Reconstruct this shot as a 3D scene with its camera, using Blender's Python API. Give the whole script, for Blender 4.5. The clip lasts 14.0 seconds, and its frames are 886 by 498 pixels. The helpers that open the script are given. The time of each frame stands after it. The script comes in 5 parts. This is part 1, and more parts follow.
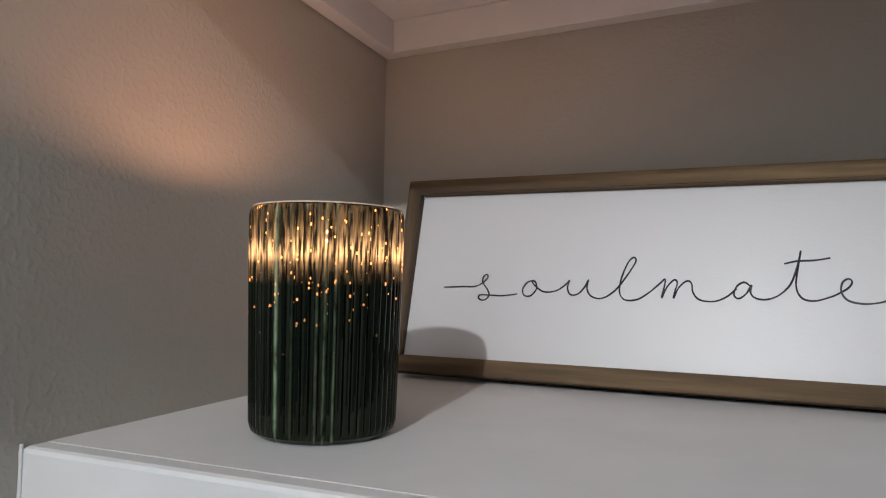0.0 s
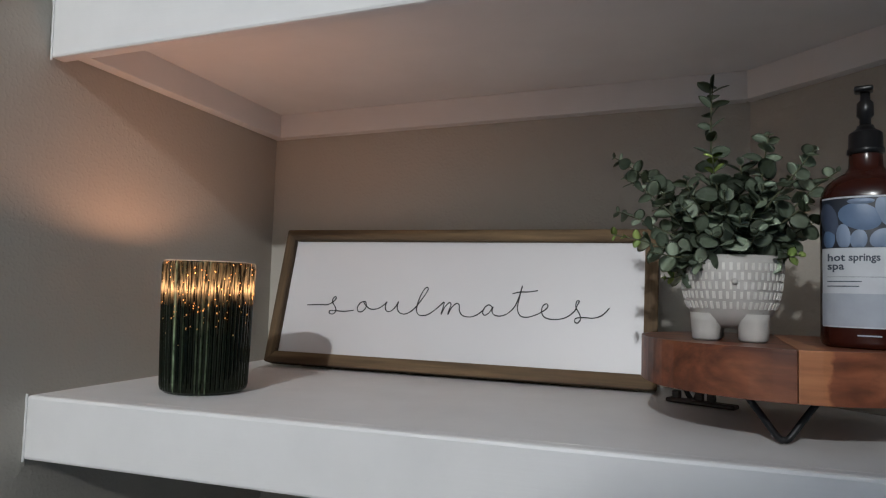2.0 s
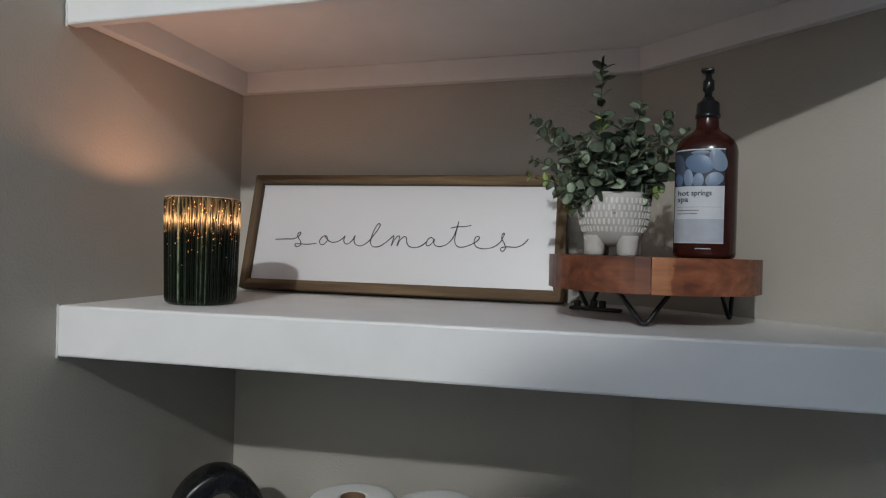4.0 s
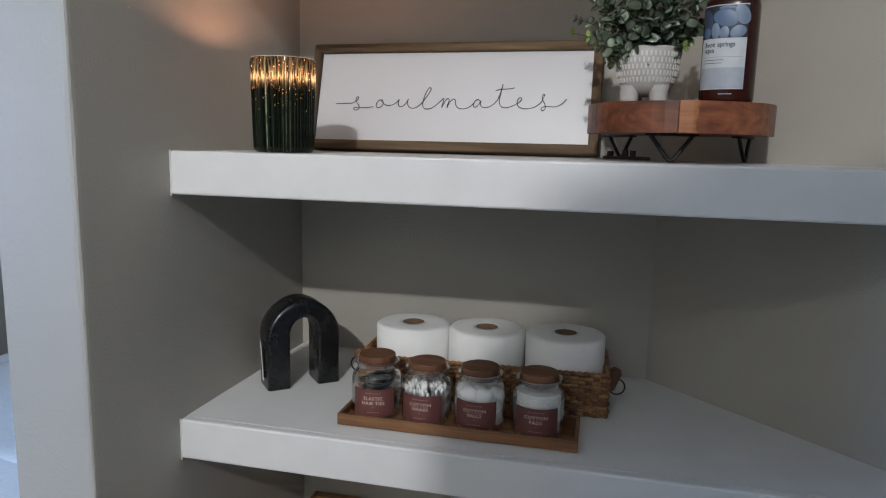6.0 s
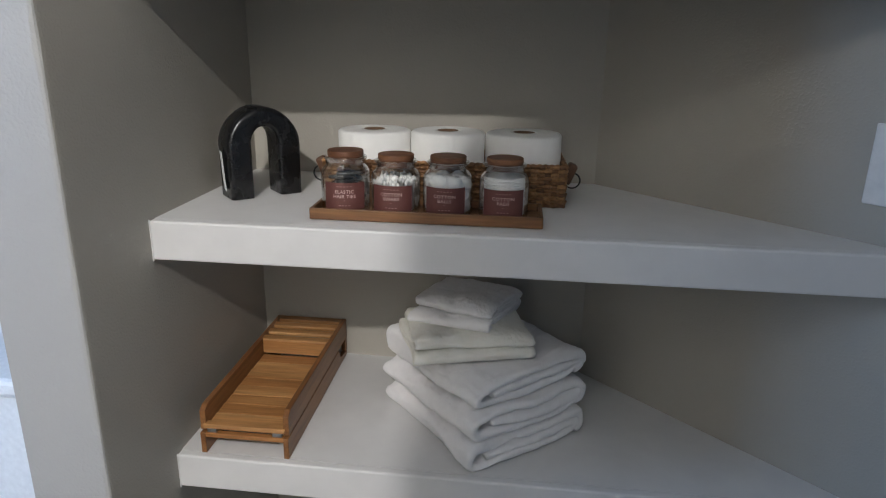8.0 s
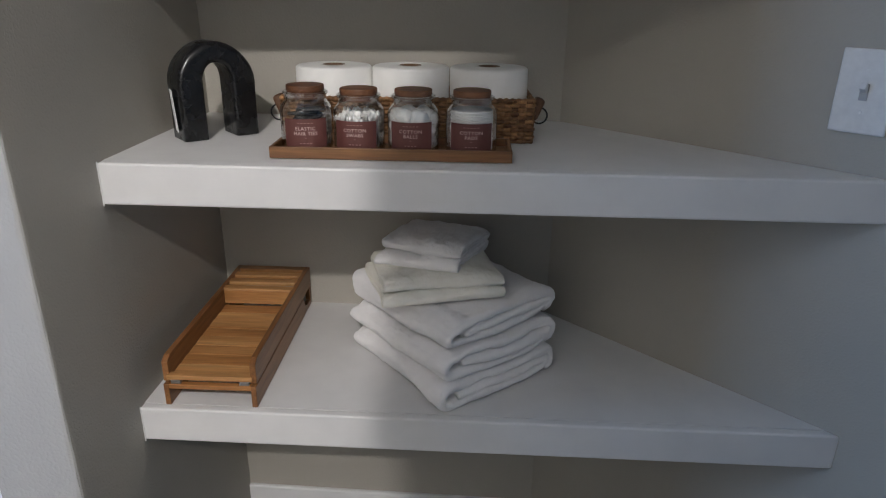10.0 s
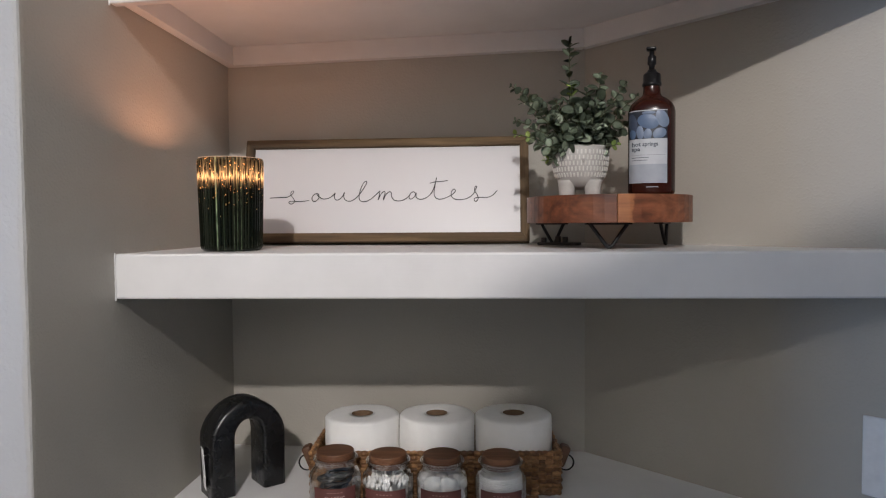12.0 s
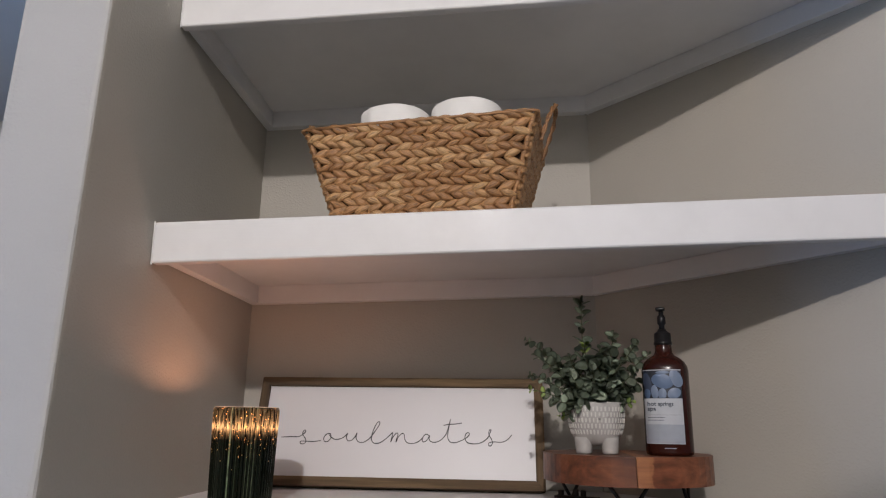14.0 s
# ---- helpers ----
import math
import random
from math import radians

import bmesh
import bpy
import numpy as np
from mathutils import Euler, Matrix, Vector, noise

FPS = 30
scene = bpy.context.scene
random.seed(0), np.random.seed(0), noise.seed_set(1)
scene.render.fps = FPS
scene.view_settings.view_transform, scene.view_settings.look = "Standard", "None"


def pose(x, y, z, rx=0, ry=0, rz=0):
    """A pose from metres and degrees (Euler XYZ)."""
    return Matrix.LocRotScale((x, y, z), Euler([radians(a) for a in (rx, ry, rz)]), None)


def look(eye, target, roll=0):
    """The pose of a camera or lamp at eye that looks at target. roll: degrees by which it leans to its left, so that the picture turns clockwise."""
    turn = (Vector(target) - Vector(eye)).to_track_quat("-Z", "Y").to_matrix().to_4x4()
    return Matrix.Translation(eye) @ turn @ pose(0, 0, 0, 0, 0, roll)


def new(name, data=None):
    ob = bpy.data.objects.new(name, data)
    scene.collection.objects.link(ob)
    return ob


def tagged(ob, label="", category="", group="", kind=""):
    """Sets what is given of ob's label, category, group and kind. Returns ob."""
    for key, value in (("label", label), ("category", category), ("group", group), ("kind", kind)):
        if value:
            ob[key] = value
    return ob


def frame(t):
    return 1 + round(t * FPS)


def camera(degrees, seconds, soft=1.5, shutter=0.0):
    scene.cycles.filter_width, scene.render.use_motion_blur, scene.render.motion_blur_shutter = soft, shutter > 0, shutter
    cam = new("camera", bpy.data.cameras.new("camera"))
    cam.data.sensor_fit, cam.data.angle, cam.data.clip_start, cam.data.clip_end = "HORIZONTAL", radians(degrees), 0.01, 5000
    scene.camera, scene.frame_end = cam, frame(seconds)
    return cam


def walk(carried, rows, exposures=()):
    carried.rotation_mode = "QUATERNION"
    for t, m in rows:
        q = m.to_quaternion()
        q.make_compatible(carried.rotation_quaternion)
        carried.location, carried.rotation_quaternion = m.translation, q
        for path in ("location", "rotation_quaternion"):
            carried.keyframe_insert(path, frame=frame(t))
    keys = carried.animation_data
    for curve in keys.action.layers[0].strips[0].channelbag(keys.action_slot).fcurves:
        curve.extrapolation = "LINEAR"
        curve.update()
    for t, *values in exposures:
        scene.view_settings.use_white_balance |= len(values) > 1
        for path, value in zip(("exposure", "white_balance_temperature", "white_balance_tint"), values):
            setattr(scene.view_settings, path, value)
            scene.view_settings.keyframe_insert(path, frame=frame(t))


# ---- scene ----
cam = camera(66.9, 14.0, soft=1.15)
PATH = [
    (0, (0.035, 0.0, 1.573), (-0.755, 1.835, 1.673), 1.0),
    (0.5, (0.084, -0.049, 1.583), (-0.551, 1.844, 1.69), 0.7),
    (1, (0.169, -0.103, 1.586), (-0.431, 1.801, 1.696), 0.7),
    (1.5, (0.257, -0.19, 1.583), (-0.401, 1.696, 1.688), 1.2),
    (2, (0.306, -0.27, 1.595), (-0.355, 1.614, 1.723), 1.7),
    (2.2, (0.296, -0.299, 1.596), (-0.326, 1.597, 1.732), 1.8),
    (4.3, (0.366, -0.497, 1.551), (-0.106, 1.446, 1.49), 1.4),
    (4.5, (0.379, -0.519, 1.544), (-0.138, 1.41, 1.437), 1.4),
    (5, (0.395, -0.578, 1.521), (-0.172, 1.327, 1.299), 1.3),
    (5.5, (0.377, -0.617, 1.508), (-0.147, 1.293, 1.233), 1.4),
    (6, (0.331, -0.637, 1.49), (-0.175, 1.273, 1.181), 1.3),
    (6.5, (0.302, -0.664, 1.457), (-0.12, 1.26, 1.109), 1.1),
    (7, (0.288, -0.692, 1.408), (-0.058, 1.236, 1.004), 0.9),
    (7.5, (0.278, -0.712, 1.365), (-0.021, 1.197, 0.849), 0.7),
    (8, (0.271, -0.718, 1.329), (0.014, 1.169, 0.72), 1.0),
    (8.2, (0.264, -0.723, 1.316), (0.031, 1.156, 0.672), 1.0),
    (10.3, (0.251, -0.696, 1.289), (0.136, 1.163, 0.562), 0.6),
    (10.5, (0.25, -0.69, 1.31), (0.136, 1.181, 0.611), 0.3),
    (11, (0.234, -0.681, 1.378), (0.084, 1.252, 0.888), -1.0),
    (11.5, (0.226, -0.682, 1.456), (0.036, 1.282, 1.132), -0.7),
    (12, (0.219, -0.689, 1.514), (0.055, 1.303, 1.436), -0.4),
    (12.5, (0.221, -0.7, 1.563), (0.081, 1.291, 1.693), 0.4),
    (13, (0.215, -0.716, 1.597), (0.053, 1.251, 1.922), 0.7),
    (13.5, (0.212, -0.722, 1.607), (0.032, 1.216, 2.066), 0.9),
    (14, (0.209, -0.719, 1.605), (0.023, 1.209, 2.101), 0.8),
]
EXPOSURES = [(0.0, -0.27, 6000, 6.5), (2.0, -0.39, 6020, 6.5), (4.5, -0.36, 6050, 5), (5.5, -0.2, 6060, 6.5), (6.5, -0.18, 6130, 8), (8.0, 0.06, 6400, 9),
             (10.5, -0.05, 6500, 11.5), (11.2, -0.1, 6620, 12.5), (12.0, -0.07, 6500, 13), (12.5, -0.06, 6480, 13), (13.0, -0.24, 6500, 14), (14.0, -0.37, 6570, 15)]
walk(cam, [(t, look(eye, target, roll)) for t, eye, target, roll in PATH], EXPOSURES)

# ---- world and lights ----
world = bpy.data.worlds.new("sky")
scene.world = world
world.use_nodes = True
wn = world.node_tree.nodes
sky = wn.new("ShaderNodeTexSky")
sky.sky_type, sky.sun_disc = "NISHITA", False
sky.sun_elevation, sky.sun_rotation = radians(12), radians(200)
wn["Background"].inputs[1].default_value = 0.05
world.node_tree.links.new(sky.outputs[0], wn["Background"].inputs[0])

LAMP = (0.15, -2.62, 2.97)


def lamp(name, kind, where, energy, colour, **more):
    data = bpy.data.lights.new(name, kind)
    data.energy, data.color = energy, colour
    ob = new(name, data)
    ob.matrix_world = where
    for key, value in more.items():
        if key == "radius":
            data.shadow_soft_size = value
        elif key == "size":
            data.shape, data.size, data.size_y = "RECTANGLE", value[0], value[1]
    return ob


lamp("bathroom_ceiling_bulb", "POINT", pose(*LAMP), 226, (1.0, 0.965, 0.925), radius=0.035)
lamp("window_daylight", "AREA", look((-2.56, -0.4, 1.5), (0.8, 0.2, 1.2)), 48, (0.29, 0.55, 1.0), size=(0.72, 1.3))
CANDLE = (-0.2235, 0.397)
lamp("candle_flame_light", "POINT", pose(CANDLE[0], CANDLE[1], 1.603), 1.28, (1.0, 0.47, 0.27), radius=0.01)

# ---- materials ----


class Mat:
    """A node material: base shader, object coordinates and a few short cuts."""

    def __init__(self, name, colour=(0.8, 0.8, 0.8), rough=0.5, metal=0.0, **more):
        self.m = bpy.data.materials.new(name)
        self.m.use_nodes = True
        self.t = self.m.node_tree
        self.b = self.t.nodes["Principled BSDF"]
        self.b.inputs["Base Color"].default_value = (*colour, 1)
        self.b.inputs["Roughness"].default_value = rough
        self.b.inputs["Metallic"].default_value = metal
        for key, value in more.items():
            self.b.inputs[key.replace("_", " ")].default_value = value
        self.co = self.node("ShaderNodeTexCoord").outputs["Object"]

    def node(self, kind, operation="", blend=""):
        n = self.t.nodes.new(kind)
        if operation:
            n.operation = operation
        if blend:
            n.data_type, n.blend_type = "RGBA", blend
        return n

    def link(self, a, b):
        self.t.links.new(a, b)

    def stretch(self, scale, rot=(0, 0, 0)):
        n = self.node("ShaderNodeMapping")
        n.inputs["Scale"].default_value = scale
        n.inputs["Rotation"].default_value = rot
        self.link(self.co, n.inputs["Vector"])
        return n.outputs[0]

    def noise(self, scale, detail=4, rough=0.55, vector=None, distort=0.0):
        n = self.node("ShaderNodeTexNoise")
        n.inputs["Scale"].default_value, n.inputs["Detail"].default_value = scale, detail
        n.inputs["Roughness"].default_value, n.inputs["Distortion"].default_value = rough, distort
        self.link(vector or self.co, n.inputs["Vector"])
        return n.outputs["Fac"]

    def ramp(self, fac, *stops):
        n = self.node("ShaderNodeValToRGB")
        while len(n.color_ramp.elements) < len(stops):
            n.color_ramp.elements.new(0.5)
        for e, (at, c) in zip(n.color_ramp.elements, stops):
            e.position, e.color = at, (*c, 1) if len(c) == 3 else c
        self.link(fac, n.inputs[0])
        return n.outputs[0]

    def mix(self, fac, a, b, blend="MIX"):
        n = self.node("ShaderNodeMix", blend=blend)
        for sock, v in ((n.inputs[0], fac), (n.inputs[6], a), (n.inputs[7], b)):
            if isinstance(v, (int, float)):
                sock.default_value = v
            elif isinstance(v, tuple):
                sock.default_value = (*v, 1)
            else:
                self.link(v, sock)
        return n.outputs[2]

    def math(self, op, a, b=0.0):
        n = self.node("ShaderNodeMath", operation=op)
        for sock, v in zip(n.inputs, (a, b)):
            if isinstance(v, (int, float)):
                sock.default_value = v
            else:
                self.link(v, sock)
        return n.outputs[0]

    def colour(self, out):
        self.link(out, self.b.inputs["Base Color"])
        return self

    def rough(self, out):
        self.link(out, self.b.inputs["Roughness"])
        return self

    def bump(self, height, strength=0.3, distance=0.002):
        n = self.node("ShaderNodeBump")
        n.inputs["Strength"].default_value, n.inputs["Distance"].default_value = strength, distance
        self.link(height, n.inputs["Height"])
        self.link(n.outputs[0], self.b.inputs["Normal"])
        return self

    def random(self):
        return self.node("ShaderNodeObjectInfo").outputs["Random"]


def grey(v):
    return (v, v, v)


def wall_paint():
    """Greige wall paint over orange-peel texture."""
    m = Mat("greige_wall_paint", rough=0.55)
    broad = m.noise(2.2, 3)
    m.colour(m.ramp(broad, (0.3, (0.385, 0.362, 0.315)), (0.7, (0.42, 0.396, 0.346))))
    peel = m.noise(235, 1.5, 0.3)
    lumps = m.ramp(peel, (0.48, grey(0)), (0.72, grey(1)))
    m.rough(m.ramp(peel, (0.3, grey(0.5)), (0.7, grey(0.62))))
    return m.bump(lumps, 0.22, 0.001).m


def daylit_wall():
    """Wall paint for the pillar's face, daylight put into its cooler colour, over the same texture."""
    m = Mat("wall_paint_daylight_tint", rough=0.55)
    m.colour(m.ramp(m.noise(2.2, 3), (0.3, (0.355, 0.35, 0.335)), (0.7, (0.385, 0.38, 0.365))))
    peel = m.noise(165, 2, 0.35)
    return m.bump(m.ramp(peel, (0.46, grey(0)), (0.6, grey(0.6)), (0.78, grey(1))), 0.3, 0.0011).m


def plain_paint(name, a, b, rough=0.5, grain=60):
    m = Mat(name, rough=rough)
    m.colour(m.ramp(m.noise(3, 4), (0.3, a), (0.7, b)))
    return m.bump(m.noise(grain, 3), 0.12, 0.001).m


def shelf_paint():
    m = Mat("white_satin_shelf_paint", rough=0.32)
    scuff = m.noise(9, 5, 0.6)
    m.colour(m.ramp(scuff, (0.25, (0.67, 0.663, 0.655)), (0.6, (0.725, 0.718, 0.71))))
    brush = m.noise(30, 3, 0.5, m.stretch((0.5, 6, 12)))
    m.rough(m.ramp(m.noise(14, 4), (0.3, grey(0.4)), (0.7, grey(0.54))))
    return m.bump(brush, 0.14, 0.001).m


def wood(name, dark, mid, light, axis=0, scale=14.0, rough=0.5, knots=0.6, relief=0.25, sap=None, vary=None):
    """Grain that runs along one axis, with slow bands and fine pores."""
    m = Mat(name, rough=rough)
    s = [scale * 4.0] * 3
    s[axis] = scale * 0.25
    shift = m.node("ShaderNodeVectorMath", operation="ADD")
    spread = m.node("ShaderNodeVectorMath", operation="SCALE")
    spread.inputs[3].default_value = 7.0
    rnd = m.node("ShaderNodeCombineXYZ")
    for k in range(3):
        m.link(m.random(), rnd.inputs[k])
    m.link(rnd.outputs[0], spread.inputs[0])
    m.link(m.stretch(tuple(s)), shift.inputs[0])
    m.link(spread.outputs[0], shift.inputs[1])
    v = shift.outputs[0]
    bands = m.noise(1.0, 3, 0.5, v, knots)
    fine = m.noise(5.0, 4, 0.6, v)
    base = m.ramp(bands, (0.28, dark), (0.5, mid), (0.72, light))
    if sap:  # a pale strip of sapwood along one uneven edge
        sep = m.node("ShaderNodeSeparateXYZ")
        m.link(m.co, sep.inputs[0])
        edge = m.math("ADD", sep.outputs[0], m.math("MULTIPLY", m.noise(22, 4, 0.6), -0.034))
        base = m.mix(m.ramp(m.math("MULTIPLY", m.math("ADD", edge, 0.02), 25.0), (0.4, grey(0.85)), (0.47, grey(0.0))), base, sap)
    if vary:  # every board has a tone of its own
        base = m.mix(1.0, base, m.ramp(m.random(), (0.0, vary[0]), (1.0, vary[1])), "MULTIPLY")
    m.colour(m.mix(0.45, base, m.ramp(fine, (0.35, grey(0.35)), (0.6, grey(1.0))), "MULTIPLY"))
    return m.bump(fine, relief, 0.0006).m


WALL = wall_paint()
PILLAR = daylit_wall()
CEIL = plain_paint("flat_white_ceiling_paint", grey(0.56), grey(0.6), 0.8)
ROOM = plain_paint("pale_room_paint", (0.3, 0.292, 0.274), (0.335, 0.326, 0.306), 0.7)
REAR = plain_paint("pale_bounce_paint", (0.64, 0.625, 0.6), (0.68, 0.665, 0.64), 0.6)
FLOOR = plain_paint("grey_stone_tile", (0.13, 0.122, 0.112), (0.18, 0.17, 0.157), 0.4)
SHELF = shelf_paint()
TRIM = plain_paint("white_gloss_trim_paint", grey(0.74), grey(0.78), 0.35, 30)
WALNUT = wood("brown_stained_pine", (0.045, 0.026, 0.011), (0.108, 0.066, 0.029), (0.2, 0.13, 0.062), 0, 10, 0.75)
WALNUT_UP = wood("brown_stained_pine_upright", (0.045, 0.026, 0.011), (0.108, 0.066, 0.029), (0.2, 0.13, 0.062), 2, 10, 0.75)
ACACIA = wood("red_brown_acacia", (0.05, 0.014, 0.006), (0.14, 0.042, 0.017), (0.24, 0.085, 0.036), 0, 7, 0.42, 1.6)
ACACIA_PALE = wood("pale_red_acacia", (0.07, 0.019, 0.008), (0.18, 0.056, 0.023), (0.29, 0.105, 0.048), 0, 6, 0.42, 2.2, sap=(0.38, 0.155, 0.065))
BAMBOO = wood("honey_bamboo", (0.37, 0.172, 0.06), (0.44, 0.215, 0.08), (0.52, 0.285, 0.12), 0, 9, 0.38, 0.3, 0.1, vary=((0.78, 0.68, 0.55), (1.15, 1.2, 1.2)))
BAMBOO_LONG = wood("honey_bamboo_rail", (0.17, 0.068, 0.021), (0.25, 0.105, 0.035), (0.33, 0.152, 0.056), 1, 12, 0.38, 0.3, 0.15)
TRAYWOOD = wood("brown_acacia_tray", (0.12, 0.05, 0.018), (0.2, 0.09, 0.034), (0.29, 0.15, 0.06), 0, 12, 0.45)

# ---- mesh helpers ----


def part(name, bm, material, parent=None, label="", smooth=False):
    """Links a bmesh as one mesh object, under a thing or a part."""
    me = bpy.data.meshes.new(name)
    bm.to_mesh(me)
    bm.free()
    if material is not None:
        me.materials.append(material)
    if smooth:
        me.shade_smooth()
    ob = new(name, me)
    if parent is not None:
        ob.parent = parent
    if label:
        tagged(ob, label)
    return ob


def thing(name, label, category, where=None, group="", kind=""):
    ob = new(name)
    ob.empty_display_size = 0.02
    if where is not None:
        ob.matrix_world = where
    return tagged(ob, label, category, group, kind)


def box(x0, x1, y0, y1, z0, z1, bevel=0.0, segments=2, bm=None):
    bm = bm or bmesh.new()
    made = bmesh.ops.create_cube(bm, size=1)["verts"]
    for v in made:
        v.co = (x0 + (v.co.x + 0.5) * (x1 - x0), y0 + (v.co.y + 0.5) * (y1 - y0), z0 + (v.co.z + 0.5) * (z1 - z0))
    if bevel:
        edges = list({e for v in made for e in v.link_edges})
        bmesh.ops.bevel(bm, geom=edges, offset=bevel, segments=segments, affect="EDGES", profile=0.5)
    return bm


def prism(points, z0, z1, bevel=0.0, segments=2):
    """An upright prism on a plan given as (x, y) corners, anticlockwise."""
    bm = bmesh.new()
    low = [bm.verts.new((x, y, z0)) for x, y in points]
    top = [bm.verts.new((x, y, z1)) for x, y in points]
    bm.faces.new(low[::-1])
    bm.faces.new(top)
    for k in range(len(points)):
        n = (k + 1) % len(points)
        bm.faces.new((low[k], low[n], top[n], top[k]))
    if bevel:
        bmesh.ops.bevel(bm, geom=list(bm.edges), offset=bevel, segments=segments, affect="EDGES", profile=0.5)
    return bm


def lathe(profile, steps=48, radius=None, close=True):
    """A turned body from (radius, z) pairs, bottom first. radius(k, r, z) may bend the ring."""
    bm = bmesh.new()
    rings = []
    for r, z in profile:
        ring = []
        for k in range(steps):
            a = 2 * math.pi * k / steps
            q = radius(a, r, z) if radius else r
            ring.append(bm.verts.new((q * math.cos(a), q * math.sin(a), z)))
        rings.append(ring)
    for a, b in zip(rings, rings[1:]):
        for k in range(steps):
            n = (k + 1) % steps
            bm.faces.new((a[k], a[n], b[n], b[k]))
    if close:
        bm.faces.new(rings[0][::-1])
        bm.faces.new(rings[-1])
    return bm


def tube(points, radius, sides=8, bm=None, taper=None):
    """A round rod along a line of points."""
    bm = bm or bmesh.new()
    pts = [Vector(p) for p in points]
    rings = []
    side = None
    for k, p in enumerate(pts):
        ahead = (pts[min(k + 1, len(pts) - 1)] - pts[max(k - 1, 0)]).normalized()
        if side is None:
            side = ahead.orthogonal().normalized()
        side = (side - ahead * side.dot(ahead)).normalized()
        up = ahead.cross(side)
        r = radius * (taper(k / (len(pts) - 1)) if taper else 1)
        rings.append([bm.verts.new(p + r * (math.cos(a) * side + math.sin(a) * up)) for a in [2 * math.pi * s / sides for s in range(sides)]])
    for a, b in zip(rings, rings[1:]):
        for k in range(sides):
            n = (k + 1) % sides
            bm.faces.new((a[k], a[n], b[n], b[k]))
    bm.faces.new(rings[0][::-1])
    bm.faces.new(rings[-1])
    return bm


def spline(points, steps=8):
    """A smooth line through points of any dimension."""
    pts = [Vector(p) for p in points]
    out = []
    for k in range(len(pts) - 1):
        a, b, c, d = pts[max(k - 1, 0)], pts[k], pts[k + 1], pts[min(k + 2, len(pts) - 1)]
        for s in range(steps):
            t = s / steps
            out.append(0.5 * ((2 * b) + (c - a) * t + (2 * a - 5 * b + 4 * c - d) * t * t + (3 * b - a - 3 * c + d) * t ** 3))
    return out + [pts[-1]]


# ---- the niche and the room ----
LEFT, BACK, FRONT, JAMB = -0.357, 0.735, 0.275, 0.085
CORNER = (0.40, BACK)
SLANT = Vector((0.415, -0.378)).normalized()
FAR = Vector(CORNER) + SLANT * 1.15


def left_x(y):
    """Where the pillar's inner wall stands at that y."""
    return LEFT - 0.0065 * (y - FRONT) / (BACK - FRONT)


def slant_x(y):
    """Where the slanting wall stands at that y."""
    return CORNER[0] + (BACK - y) * SLANT.x / -SLANT.y


def setting(name, bm, material, label="", category=""):
    return tagged(part(name, bm, material), label, category, kind="structure")


CEILING, GROUND = 3.1, -0.10
setting("floor", box(-2.7, 1.36, -3.7, 2.4, GROUND - 0.06, GROUND), FLOOR, "grey stone floor of the bathroom", "floor")
setting("ceiling", box(-2.7, 1.36, -3.7, 2.4, CEILING, CEILING + 0.05), CEIL, "flat white bathroom ceiling", "ceiling")
# the pillar at the niche's side, with a slightly rounded plaster corner
def pillar():
    bm = bmesh.new()
    rings = []
    levels = 160
    for k in range(levels + 1):
        z = GROUND + (CEILING - GROUND) * k / levels
        e = 0.0032 + 0.0016 * noise.noise(Vector((3.1, 0.7, z * 9))) + 0.0011 * noise.noise(Vector((8.2, 1.9, z * 38)))
        s = 0.0008 * noise.noise(Vector((5.5, 4.4, z * 24)))
        plan = [(-0.49, JAMB), (LEFT - e * 2.2, JAMB), (LEFT - e * 0.7, JAMB + e * 0.25 + s), (LEFT - e * 0.15, JAMB + e * 0.9), (LEFT, JAMB + e * 2.4), (left_x(FRONT), FRONT), (left_x(BACK + 0.1), BACK + 0.1), (-0.49, BACK + 0.1)]
        rings.append([bm.verts.new((x, y, z)) for x, y in plan])
    n = len(rings[0])
    for a, b in zip(rings, rings[1:]):
        for k in range(n):
            m = (k + 1) % n
            bm.faces.new((a[k], a[m], b[m], b[k])).material_index = 1 if k in (3, 4, 5) else 0
    bm.faces.new(rings[0][::-1])
    bm.faces.new(rings[-1])
    return bm


# front face takes the daylight-tinted copy of the paint, inner side plain WALL
setting("wall_pillar", pillar(), PILLAR,
        "textured wall pillar beside the shelf niche, daylight tint in its front colour", "wall").data.materials.append(WALL)
setting("wall_back", box(left_x(BACK), 0.62, BACK, BACK + 0.1, GROUND, CEILING), WALL, "greige textured back wall of the shelf niche", "wall")
OUT = Vector((-SLANT.y, SLANT.x)) * 0.1
c0 = Vector(CORNER)
setting("wall_slanting", prism([tuple(c0), tuple(FAR), tuple(FAR + OUT), tuple(c0 + OUT)], GROUND, CEILING), WALL,
        "greige textured slanting side wall of the niche", "wall")
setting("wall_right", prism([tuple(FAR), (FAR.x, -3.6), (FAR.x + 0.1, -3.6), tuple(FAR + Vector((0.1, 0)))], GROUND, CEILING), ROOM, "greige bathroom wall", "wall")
# unseen wall, kept paler than the others to reflect fill into the niche
setting("wall_rear", box(-2.7, 1.5, -3.7, -3.6, GROUND, CEILING), REAR, "unseen bathroom wall facing the niche, set pale to bounce light", "wall")
